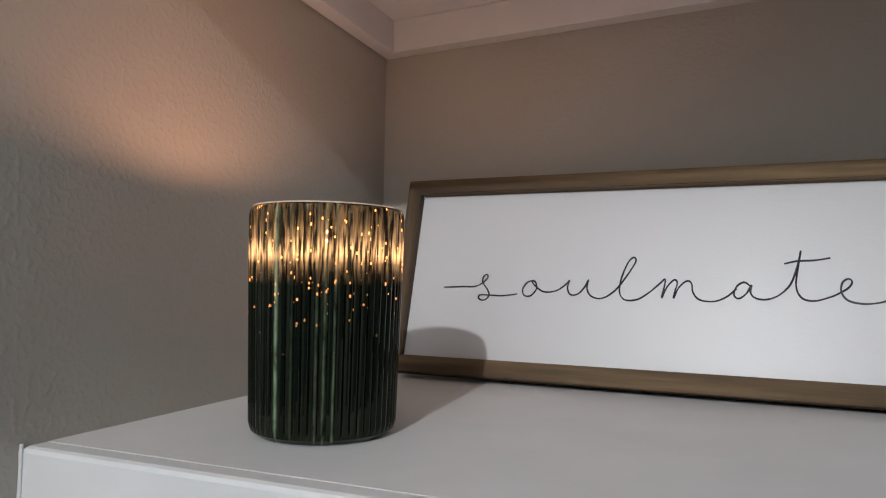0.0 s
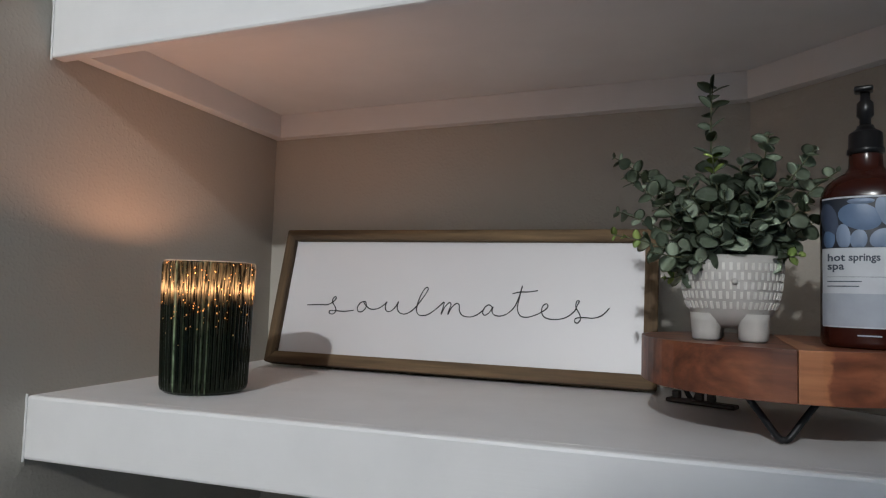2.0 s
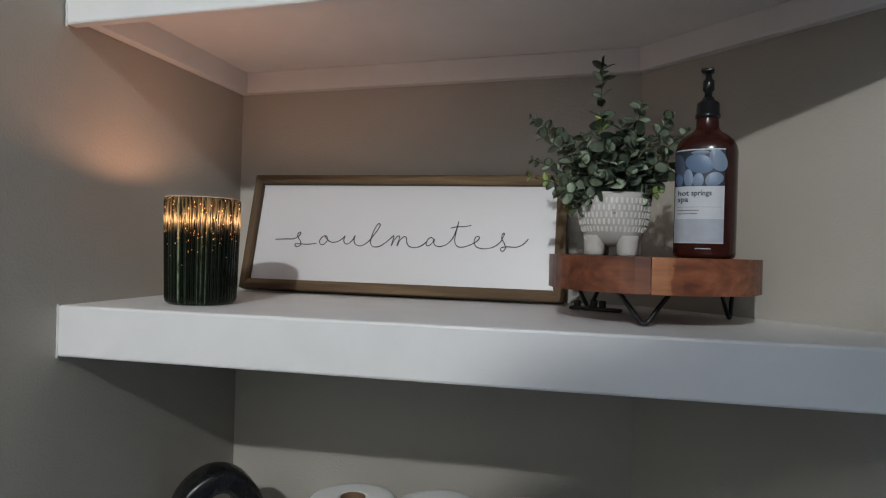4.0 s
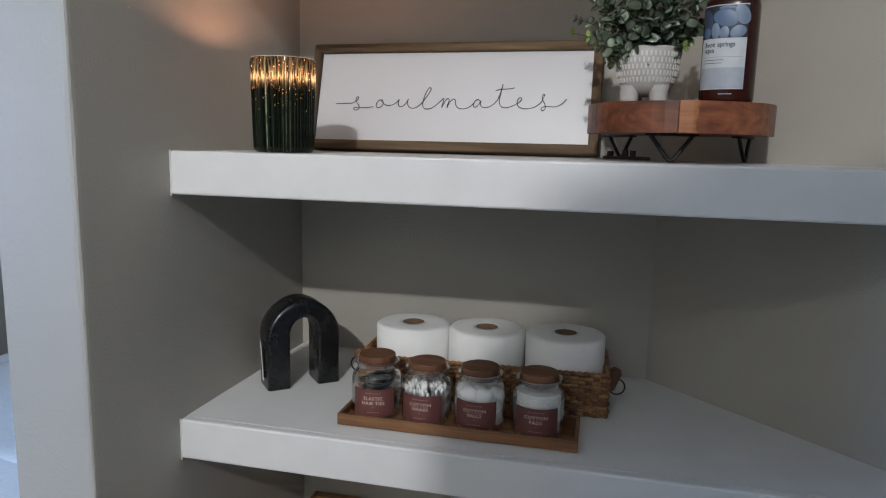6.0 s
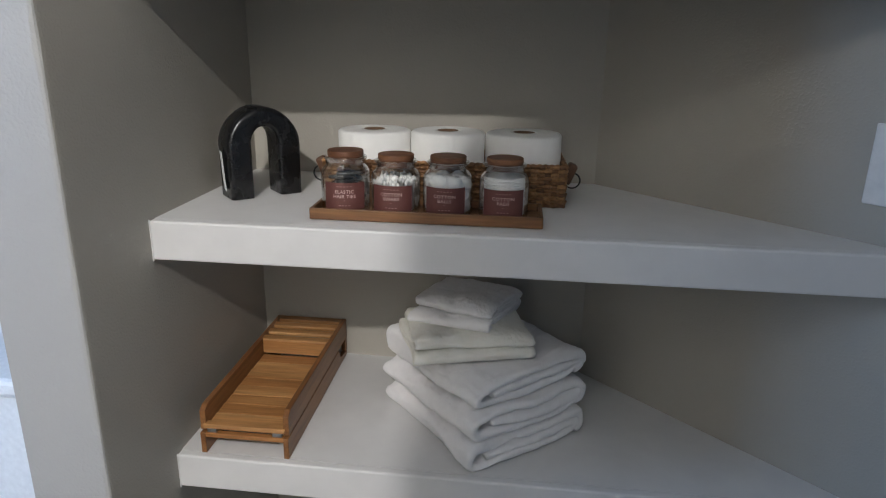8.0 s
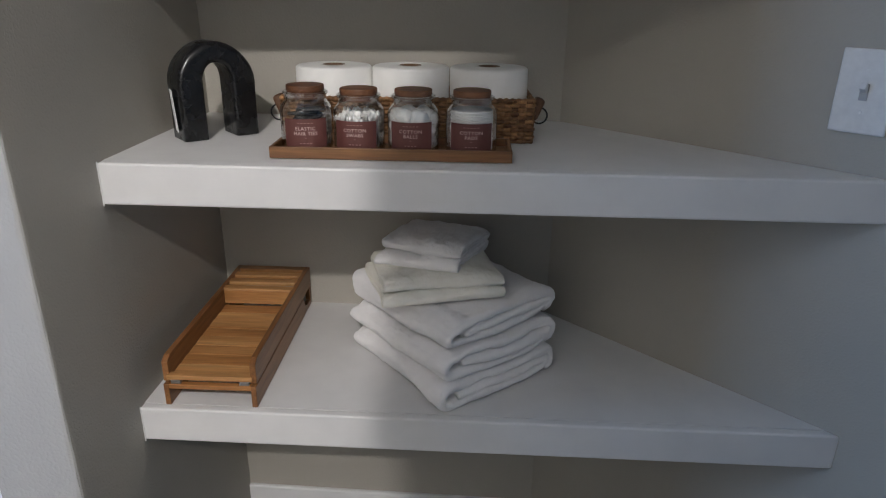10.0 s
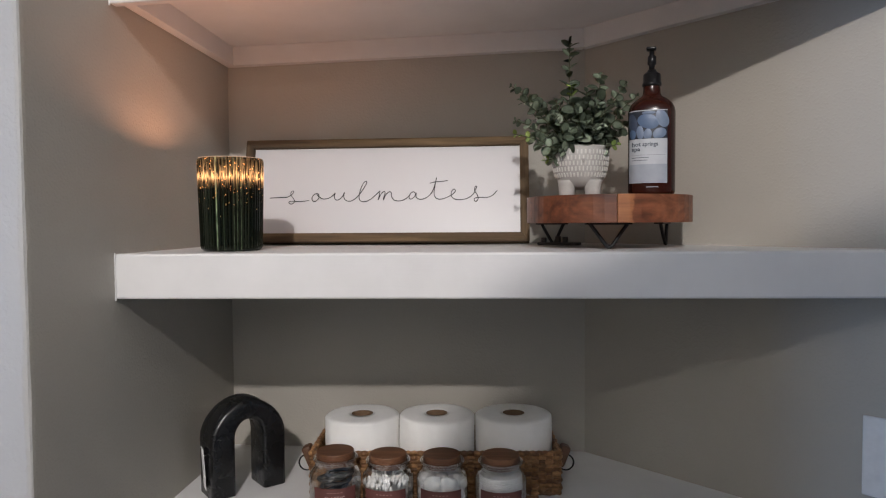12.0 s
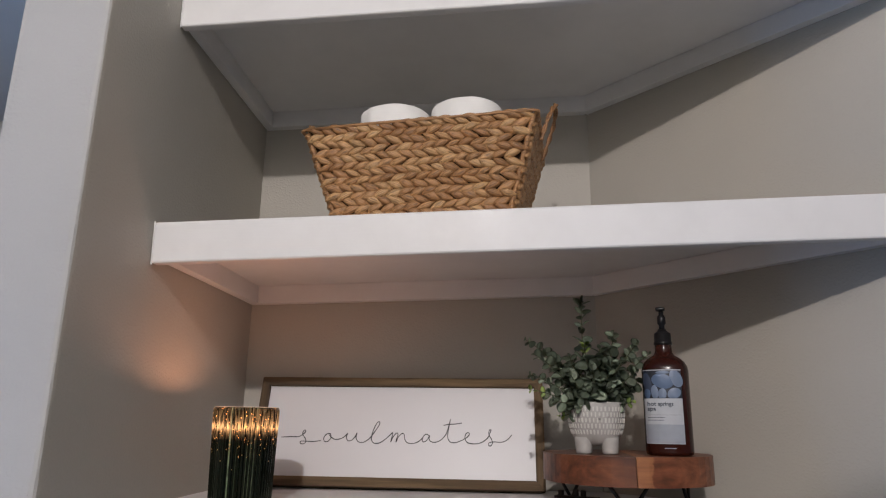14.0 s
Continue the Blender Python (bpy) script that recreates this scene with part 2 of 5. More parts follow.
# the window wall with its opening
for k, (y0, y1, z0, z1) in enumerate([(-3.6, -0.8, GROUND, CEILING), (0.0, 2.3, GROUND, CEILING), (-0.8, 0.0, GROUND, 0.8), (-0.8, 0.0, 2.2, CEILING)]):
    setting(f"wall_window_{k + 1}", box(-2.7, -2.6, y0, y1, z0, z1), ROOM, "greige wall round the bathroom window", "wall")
setting("wall_far", box(-2.6, -0.3, 2.3, 2.4, GROUND, CEILING), ROOM, "greige far wall beyond the pillar", "wall")
setting("wall_far_side", box(-0.39, -0.3, BACK + 0.1, 2.3, GROUND, CEILING), ROOM, "greige wall behind the niche", "wall")
# an added, unseen panel, its outline cut to shade the niche's lower right
blocker = prism([(0.112, GROUND), (1.25, GROUND), (1.25, 2.365), (0.543, 2.36), (0.433, 2.35), (0.343, 2.337), (0.267, 2.318), (0.208, 2.295), (0.167, 2.265),
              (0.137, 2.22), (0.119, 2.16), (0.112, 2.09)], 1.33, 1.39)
bmesh.ops.transform(blocker, matrix=Matrix(((1, 0, 0, 0), (0, 0, -1, 0), (0, 1, 0, 0), (0, 0, 0, 1))), verts=blocker.verts)
setting("wall_wing", blocker, ROOM, "added unseen panel that shades the niche's lower right", "wall")
setting("baseboard", box(left_x(BACK), CORNER[0], BACK - 0.014, BACK, GROUND, 0.02, 0.004), TRIM, "white painted baseboard along the niche", "baseboard")

# ---- the shelves ----


def shelf(top, skew, tilt):
    """A hollow white shelf: thin board, deep apron, wall cleats below."""
    s = thing("shelf", "white painted built-in shelf with a deep front apron", "shelf", pose(0, 0, top) @ pose(LEFT, 0, 0) @ pose(0, 0, 0, 0, -tilt) @ pose(-LEFT, 0, 0), "built-in niche shelves")

    def front_y(x):
        return FRONT + skew * (x - LEFT)

    yr = front_y(0.86)
    xr = slant_x(yr)
    b, th = 0.0035, 0.018
    bx = slant_x(BACK)
    part("board", prism([(LEFT, front_y(LEFT) + 0.018), (slant_x(yr + 0.018), yr + 0.018), (bx, BACK), (left_x(BACK), BACK)], -th, 0), SHELF, s)
    part("apron", prism([(LEFT, front_y(LEFT)), (xr, yr), (slant_x(yr + 0.018), yr + 0.018), (LEFT, front_y(LEFT) + 0.018)], -0.068, 0.0006, b), SHELF, s)
    part("cleat", box(left_x(BACK) + 0.019, bx - 0.006, BACK - 0.02, BACK, -0.058, -th, 0.001), SHELF, s)
    part("cleat", prism([(left_x(FRONT + 0.02), FRONT + 0.02), (left_x(FRONT + 0.02) + 0.019, FRONT + 0.02), (left_x(BACK) + 0.019, BACK), (left_x(BACK), BACK)], -0.058, -th, 0.001), SHELF, s)
    part("caulk_bead", tube([(LEFT + 0.0012, front_y(LEFT) + 0.0002 * math.sin(k * 2.3), -0.07 + 0.072 * k / 14) for k in range(15)], 0.0013, 6, taper=lambda q: 1 + 0.15 * math.sin(q * 23)), SHELF, s)
    n = Vector((SLANT.y, -SLANT.x)) * 0.019
    p, q = Vector((bx, BACK)), Vector((slant_x(yr + 0.04), yr + 0.04))
    part("cleat", prism([tuple(p + n), tuple(q + n), tuple(q), tuple(p)], -0.058, -th, 0.001), SHELF, s)
    return s


TOPS = (2.336, 1.91, 1.47, 1.027, 0.576)
for z, skew, tilt in zip(TOPS, (-0.005, -0.005, 0.03, 0.03, 0.022), (1.4, 1.4, 0, 0, 0)):
    shelf(z, skew, tilt)

# ---- more materials ----


def sheen_cloth():
    m = Mat("white_terry_cloth", rough=0.95)
    m.b.inputs["Sheen Weight"].default_value = 0.3
    fibre = m.noise(420, 4, 0.7)
    lumps = m.noise(45, 3)
    m.colour(m.ramp(lumps, (0.3, (0.92, 0.903, 0.903)), (0.7, (0.96, 0.944, 0.944))))
    folds = m.noise(16, 4, 0.6)
    return m.bump(m.math("ADD", m.math("ADD", fibre, m.math("MULTIPLY", lumps, 1.3)), m.math("MULTIPLY", folds, 3.6)), 0.8, 0.0024).m


def cream_cloth():
    m = Mat("cream_terry_cloth", rough=0.95)
    fibre = m.noise(420, 4, 0.7)
    lumps = m.noise(45, 3)
    m.colour(m.ramp(lumps, (0.3, (0.9, 0.875, 0.79)), (0.7, (0.95, 0.93, 0.86))))
    folds = m.noise(16, 4, 0.6)
    return m.bump(m.math("ADD", m.math("ADD", fibre, m.math("MULTIPLY", lumps, 1.3)), m.math("MULTIPLY", folds, 3.6)), 0.8, 0.0024).m


def tissue():
    m = Mat("white_tissue_paper", rough=0.95)
    wrinkle = m.noise(60, 4, 0.6, m.stretch((1, 1, 0.35)))
    m.colour(m.ramp(m.noise(20, 3), (0.3, (0.79, 0.78, 0.755)), (0.7, (0.86, 0.85, 0.825))))
    return m.bump(wrinkle, 0.3, 0.001).m


def seagrass(name, a, b, c):
    """Dried fibre: every strand takes its own tone, with streaks along it."""
    m = Mat(name, rough=0.45)
    tone = m.ramp(m.random(), (0.0, a), (0.5, b), (1.0, c))
    shift = m.node("ShaderNodeVectorMath", operation="ADD")
    m.link(m.stretch((0.3, 4.5, 4.5)), shift.inputs[0])
    m.link(m.random(), shift.inputs[1])
    streak = m.noise(95, 4, 0.65, shift.outputs[0])
    m.colour(m.mix(0.9, tone, m.ramp(streak, (0.32, grey(0.3)), (0.58, grey(1.12))), "MULTIPLY"))
    return m.bump(streak, 1.0, 0.0014).m


def woven_brown():
    m = Mat("dark_brown_rattan", rough=0.55)
    isl = m.node("ShaderNodeNewGeometry").outputs["Random Per Island"]
    tone = m.ramp(isl, (0.0, (0.14, 0.062, 0.023)), (0.5, (0.26, 0.125, 0.048)), (1.0, (0.4, 0.21, 0.085)))
    streak = m.noise(160, 3, 0.6)
    m.colour(m.mix(0.6, tone, m.ramp(streak, (0.3, grey(0.5)), (0.65, grey(1.1))), "MULTIPLY"))
    return m.bump(streak, 0.3, 0.0005).m


def marble():
    m = Mat("black_marble", rough=0.22)
    warp = m.noise(9, 4, 0.6, distort=0.6)
    vein = m.ramp(warp, (0.475, grey(0)), (0.505, grey(1)), (0.512, grey(0)))
    m.colour(m.mix(m.math("MULTIPLY", vein, 0.1), (0.007, 0.0073, 0.008), (0.12, 0.12, 0.125)))
    m.rough(m.ramp(m.noise(30, 3), (0.3, grey(0.2)), (0.7, grey(0.33))))
    return m.bump(m.noise(70, 3), 0.06, 0.0006).m


def ceramic():
    m = Mat("cream_speckled_ceramic", rough=0.62)
    spots = m.noise(240, 2)
    base = m.ramp(m.noise(28, 3), (0.3, (0.37, 0.35, 0.325)), (0.7, (0.48, 0.46, 0.435)))
    m.colour(m.mix(m.ramp(spots, (0.68, grey(0)), (0.74, grey(0.6))), base, (0.3, 0.26, 0.21)))
    return m.bump(m.noise(120, 3), 0.15, 0.0006).m


def leaf_green():
    m = Mat("dusty_eucalyptus_green", rough=0.6)
    tone = m.ramp(m.random(), (0.0, (0.08, 0.11, 0.068)), (0.5, (0.25, 0.31, 0.21)), (0.85, (0.38, 0.445, 0.33)), (1.0, (0.4, 0.47, 0.34)))
    dust = m.noise(180, 3)
    m.colour(m.mix(m.ramp(dust, (0.4, grey(0)), (0.75, grey(0.35))), tone, (0.26, 0.31, 0.26)))
    m.b.inputs["Subsurface Weight"].default_value = 0.0
    return m.bump(dust, 0.12, 0.0005).m


def leaf_young():
    m = Mat("fresh_yellow_green_leaf", rough=0.55)
    m.colour(m.ramp(m.random(), (0.0, (0.2, 0.3, 0.07)), (1.0, (0.36, 0.46, 0.13))))
    return m.bump(m.noise(180, 3), 0.12, 0.0005).m


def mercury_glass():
    """Dark green mirrored glass, coating rubbed into small clear flecks towards the rim; reflections and glow painted
    in.
    """
    m = Mat("green_mercury_glass", colour=(0.002, 0.0045, 0.003), rough=0.06, metal=0.0)
    m.b.inputs["Specular Tint"].default_value = (0.9, 1.0, 0.75, 1)
    m.b.inputs["IOR"].default_value = 1.34
    out = m.t.nodes["Material Output"]
    sep = m.node("ShaderNodeSeparateXYZ")
    m.link(m.co, sep.inputs[0])
    high = m.ramp(m.math("MULTIPLY", sep.outputs[2], 1 / 0.15), (0.36, grey(0.0)), (0.5, grey(0.2)), (0.66, grey(0.62)), (0.8, grey(0.8)), (0.9, grey(0.4)))
    vor = m.node("ShaderNodeTexVoronoi")
    vor.inputs["Scale"].default_value = 430
    m.link(m.stretch((1, 1, 0.62)), vor.inputs["Vector"])
    near = m.math("LESS_THAN", vor.outputs["Distance"], 0.29)
    sepc = m.node("ShaderNodeSeparateXYZ")
    m.link(vor.outputs["Color"], sepc.inputs[0])
    chance = m.math("LESS_THAN", sepc.outputs[0], m.math("MULTIPLY", high, 0.3))
    fleck = m.math("MULTIPLY", near, chance)
    # bright reflections, painted as pale green streaks at fixed angles facing the camera
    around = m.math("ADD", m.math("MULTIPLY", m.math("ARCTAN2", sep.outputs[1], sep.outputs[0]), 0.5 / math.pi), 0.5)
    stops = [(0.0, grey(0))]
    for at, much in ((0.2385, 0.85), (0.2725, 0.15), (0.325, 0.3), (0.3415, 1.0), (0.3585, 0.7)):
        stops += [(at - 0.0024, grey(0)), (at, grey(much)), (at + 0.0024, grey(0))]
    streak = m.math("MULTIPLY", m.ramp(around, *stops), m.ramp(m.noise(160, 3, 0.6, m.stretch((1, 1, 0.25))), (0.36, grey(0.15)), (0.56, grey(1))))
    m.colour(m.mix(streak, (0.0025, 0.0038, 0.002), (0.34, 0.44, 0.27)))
    # the flame's glow, put in as a translucent band set by height
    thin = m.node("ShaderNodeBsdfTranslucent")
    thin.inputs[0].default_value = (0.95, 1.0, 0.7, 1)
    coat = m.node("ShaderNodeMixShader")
    glow_band = m.ramp(m.math("MULTIPLY", sep.outputs[2], 1 / 0.15), (0.66, grey(0.0)), (0.72, grey(0.03)), (0.755, grey(0.09)), (0.79, grey(0.36)), (0.82, grey(0.3)), (0.865, grey(0.1)), (0.93, grey(0.04)), (1.0, grey(0.025)))
    # upright noise that breaks the painted glow into ribs
    jittered = m.ramp(m.noise(420, 2, 0.5, m.stretch((1, 1, 0.1))), (0.44, grey(0.035)), (0.63, grey(1.0)))
    m.link(m.math("MULTIPLY", glow_band, jittered), coat.inputs[0])
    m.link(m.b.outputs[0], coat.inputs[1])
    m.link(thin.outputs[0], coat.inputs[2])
    clear = m.node("ShaderNodeBsdfTransparent")
    clear.inputs[0].default_value = (1.0, 0.72, 0.4, 1)
    both = m.node("ShaderNodeMixShader")
    m.link(fleck, both.inputs[0])
    m.link(coat.outputs[0], both.inputs[1])
    shine = m.node("ShaderNodeMixShader")
    shine.inputs[0].default_value = 0.55
    m.link(clear.outputs[0], shine.inputs[1])
    amber_glow = m.node("ShaderNodeBsdfTranslucent")
    amber_glow.inputs[0].default_value = (1.0, 0.62, 0.26, 1)
    m.link(amber_glow.outputs[0], shine.inputs[2])
    m.link(shine.outputs[0], both.inputs[2])
    m.link(both.outputs[0], out.inputs[0])
    return m.m


def glowing(name, colour, strength):
    m = Mat(name, colour, 0.5)
    m.b.inputs["Emission Color"].default_value = (*colour, 1)
    m.b.inputs["Emission Strength"].default_value = strength
    return m.m


def clear_glass():
    m = Mat("clear_jar_glass")
    clear, gloss, both = m.node("ShaderNodeBsdfTransparent"), m.node("ShaderNodeBsdfGlossy"), m.node("ShaderNodeMixShader")
    clear.inputs[0].default_value = (0.985, 0.992, 0.988, 1)
    gloss.inputs["Roughness"].default_value = 0.03
    edge = m.node("ShaderNodeLayerWeight")
    edge.inputs[0].default_value = 0.36
    m.link(m.math("ADD", m.math("MULTIPLY", edge.outputs["Facing"], 0.95), 0.05), both.inputs[0])
    m.link(clear.outputs[0], both.inputs[1])
    m.link(gloss.outputs[0], both.inputs[2])
    m.link(both.outputs[0], m.t.nodes["Material Output"].inputs[0])
    return m.m


def amber():
    m = Mat("dark_amber_bottle", (0.045, 0.01, 0.005), 0.2)
    m.b.inputs["Specular IOR Level"].default_value = 0.28
    m.colour(m.ramp(m.noise(12, 3), (0.3, (0.02, 0.0045, 0.003)), (0.7, (0.038, 0.0085, 0.005))))
    return m.m


def card(name, colour, rough=0.6):
    m = Mat(name, colour, rough)
    dirt = m.noise(70, 4)
    lo = tuple(c * 0.9 for c in colour)
    m.colour(m.ramp(dirt, (0.3, lo), (0.7, colour)))
    return m.m


TERRY, CREAM, TISSUE = sheen_cloth(), cream_cloth(), tissue()
STRAND = seagrass("pale_water_hyacinth", (0.3, 0.142, 0.053), (0.41, 0.214, 0.088), (0.5, 0.3, 0.136))
RATTAN = woven_brown()
GLAZE = card("pale_glazed_relief", (0.68, 0.66, 0.62), 0.4)
# shade in the gaps between strands, put into the lining's dark colour
SHADEFIBRE = card("gap_shade_fibre", (0.045, 0.02, 0.009), 0.8)
MARBLE, CERAMIC, LEAF, LEAF_YOUNG, MERCURY = marble(), ceramic(), leaf_green(), leaf_young(), mercury_glass()
DARKWOOD = wood("dark_stained_wood", (0.012, 0.007, 0.005), (0.022, 0.011, 0.007), (0.035, 0.016, 0.01), 0, 14, 0.5)
STEM = card("woody_green_stem", (0.09, 0.1, 0.05))
SOIL = card("dark_potting_moss", (0.02, 0.018, 0.012), 0.95)
BOARD = plain_paint("white_printed_board", (0.60, 0.597, 0.612), (0.62, 0.617, 0.632), 0.38, 300)
INK = Mat("black_ink", (0.012, 0.012, 0.014), 0.5).m
IRON = Mat("black_powder_coated_steel", (0.018, 0.018, 0.02), 0.45, 0.6).m
BLACKPLASTIC = Mat("black_pump_plastic", (0.008, 0.008, 0.009), 0.3, Specular_IOR_Level=0.3).m
WAX = Mat("cream_wax", (0.82, 0.7, 0.5), 0.5).m
FLAME = glowing("candle_flame", (1.0, 0.55, 0.2), 40)
GLASS, AMBER = clear_glass(), amber()
MAROON = card("maroon_paper_label", (0.115, 0.038, 0.032), 0.6)
PINKINK = Mat("pale_pink_ink", (0.62, 0.47, 0.43), 0.6).m
DIMINK = Mat("dull_pink_ink", (0.33, 0.2, 0.18), 0.6).m
CORK = wood("brown_wooden_lid", (0.1, 0.037, 0.015), (0.15, 0.06, 0.025), (0.2, 0.088, 0.038), 0, 14, 0.55)
COTTON = card("white_cotton", (0.92, 0.915, 0.9), 0.95)
HAIRTIE = card("black_elastic", (0.012, 0.012, 0.013), 0.8)
CORE = card("brown_cardboard", (0.15, 0.09, 0.05), 0.9)
LEATHER = card("brown_leather", (0.1, 0.042, 0.017), 0.5)
LABELWHITE = card("pale_grey_label", (0.49, 0.51, 0.535), 0.45)
LABELBLUE = card("grey_blue_label_panel", (0.33, 0.355, 0.4), 0.45)
LABELDARK = card("slate_blue_picture_ground", (0.012, 0.017, 0.028), 0.45)
STONE = card("blue_grey_pebble_print", (0.085, 0.135, 0.23), 0.45)
STONE_PALE = card("pale_blue_pebble_print", (0.16, 0.21, 0.3), 0.45)
STONE_DIM = card("dusky_pebble_print", (0.045, 0.06, 0.1), 0.45)
SLATEINK = Mat("slate_ink", (0.05, 0.06, 0.08), 0.6).m
PAPER = card("white_paper_tag", (0.8, 0.8, 0.8), 0.7)
PLASTIC = card("white_switch_plastic", (0.78, 0.78, 0.77), 0.32)
STEEL = Mat("brushed_steel", (0.5, 0.5, 0.5), 0.35, 1.0).m
ACRYLIC = card("white_bath_acrylic", (0.8, 0.82, 0.84), 0.2)


def roll_paper_text(words, size, R, z, material, parent, name="lettering", spread=1.0):
    """Words of the built-in font laid on a round body of radius R, facing -y, their middle at height z."""
    cu = bpy.data.curves.new(name, "FONT")
    cu.body, cu.size, cu.align_x, cu.align_y = words, size, "CENTER", "CENTER"
    cu.resolution_u = 2
    cu.space_character = spread
    tmp = new(name, cu)
    bpy.context.view_layer.update()
    me = bpy.data.meshes.new_from_object(tmp)
    bpy.data.objects.remove(tmp)
    for v in me.vertices:
        x, y = v.co.x, v.co.y
        v.co = (R * math.sin(x / R), -R * math.cos(x / R), z + y) if R else (x, 0, z + y)
    me.materials.append(material)
    ob = new(name, me)
    ob.parent = parent
    return ob


def patch(R, half, z0, z1, thick=0.0004, steps=16, shape=None, turn=0.0):
    """A thin sheet wrapped on a round body, facing -y; half: its half angle."""
    bm = bmesh.new()
    rows = []
    for r in (R, R + thick):
        for z in (z0, z1):
            ring = []
            for k in range(steps + 1):
                a = turn - half + 2 * half * k / steps
                q = (r - R) + (shape(a) if shape else R)
                ring.append(bm.verts.new((q * math.sin(a), -q * math.cos(a), z)))
            rows.append(ring)
    i0, i1, o0, o1 = rows
    for k in range(steps):
        bm.faces.new((o0[k], o0[k + 1], o1[k + 1], o1[k]))
        bm.faces.new((i1[k], i1[k + 1], i0[k + 1], i0[k]))
        bm.faces.new((i0[k], i0[k + 1], o0[k + 1], o0[k]))
        bm.faces.new((o1[k], o1[k + 1], i1[k + 1], i1[k]))
    for k in (0, steps):
        bm.faces.new((i0[k], o0[k], o1[k], i1[k]))
    bmesh.ops.recalc_face_normals(bm, faces=list(bm.faces))
    return bm


# ---- second shelf: candle ----


def candle():
    c = thing("candle", "lit candle in dark green fluted mercury glass", "candle", pose(*CANDLE, 1.4708))
    flutes = 58

    def ripple(a, r, z):
        return r + 0.0016 * (abs(math.sin(a * flutes / 2)) - 0.6) * (1 if 0.004 < z < 0.1485 and r > 0.03 else 0)

    outer = [(0.0, 0.0), (0.045, 0.0), (0.0485, 0.003), (0.0493, 0.008), (0.0505, 0.05), (0.0518, 0.1), (0.0527, 0.145), (0.0526, 0.1495), (0.0515, 0.151)]
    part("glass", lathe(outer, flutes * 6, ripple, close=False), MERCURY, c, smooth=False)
    # the flame's glow on the lip is put into its pale warm colour
    rim = lathe([(0.0516, 0.1500), (0.0512, 0.1518), (0.0503, 0.1518), (0.0499, 0.1500)], 96, close=False)
    part("rim", rim, Mat("flame_lit_rim", (0.85, 0.66, 0.5), 0.25).m, c, "thin lip of the glass, flame glow put into its pale colour", smooth=True)
    part("wax", lathe([(0.0, 0.004), (0.034, 0.004), (0.0342, 0.0935), (0.032, 0.0965), (0.02, 0.0955), (0.0, 0.0955)], 48, close=False), WAX, c, smooth=True)
    part("wick", tube([(0, 0, 0.095), (0.0005, 0, 0.112), (0.0015, 0, 0.121)], 0.0009, 6), INK, c)
    part("flame", lathe([(0.0004, 0.1175), (0.0026, 0.121), (0.0033, 0.125), (0.0026, 0.131), (0.0012, 0.137), (0.0002, 0.142)], 12), FLAME, c, smooth=True)
    return c


candle()

# ---- second shelf: the lettered sign ----
SIGN_W, SIGN_H, RAIL = 0.593, 0.2205, 0.0178


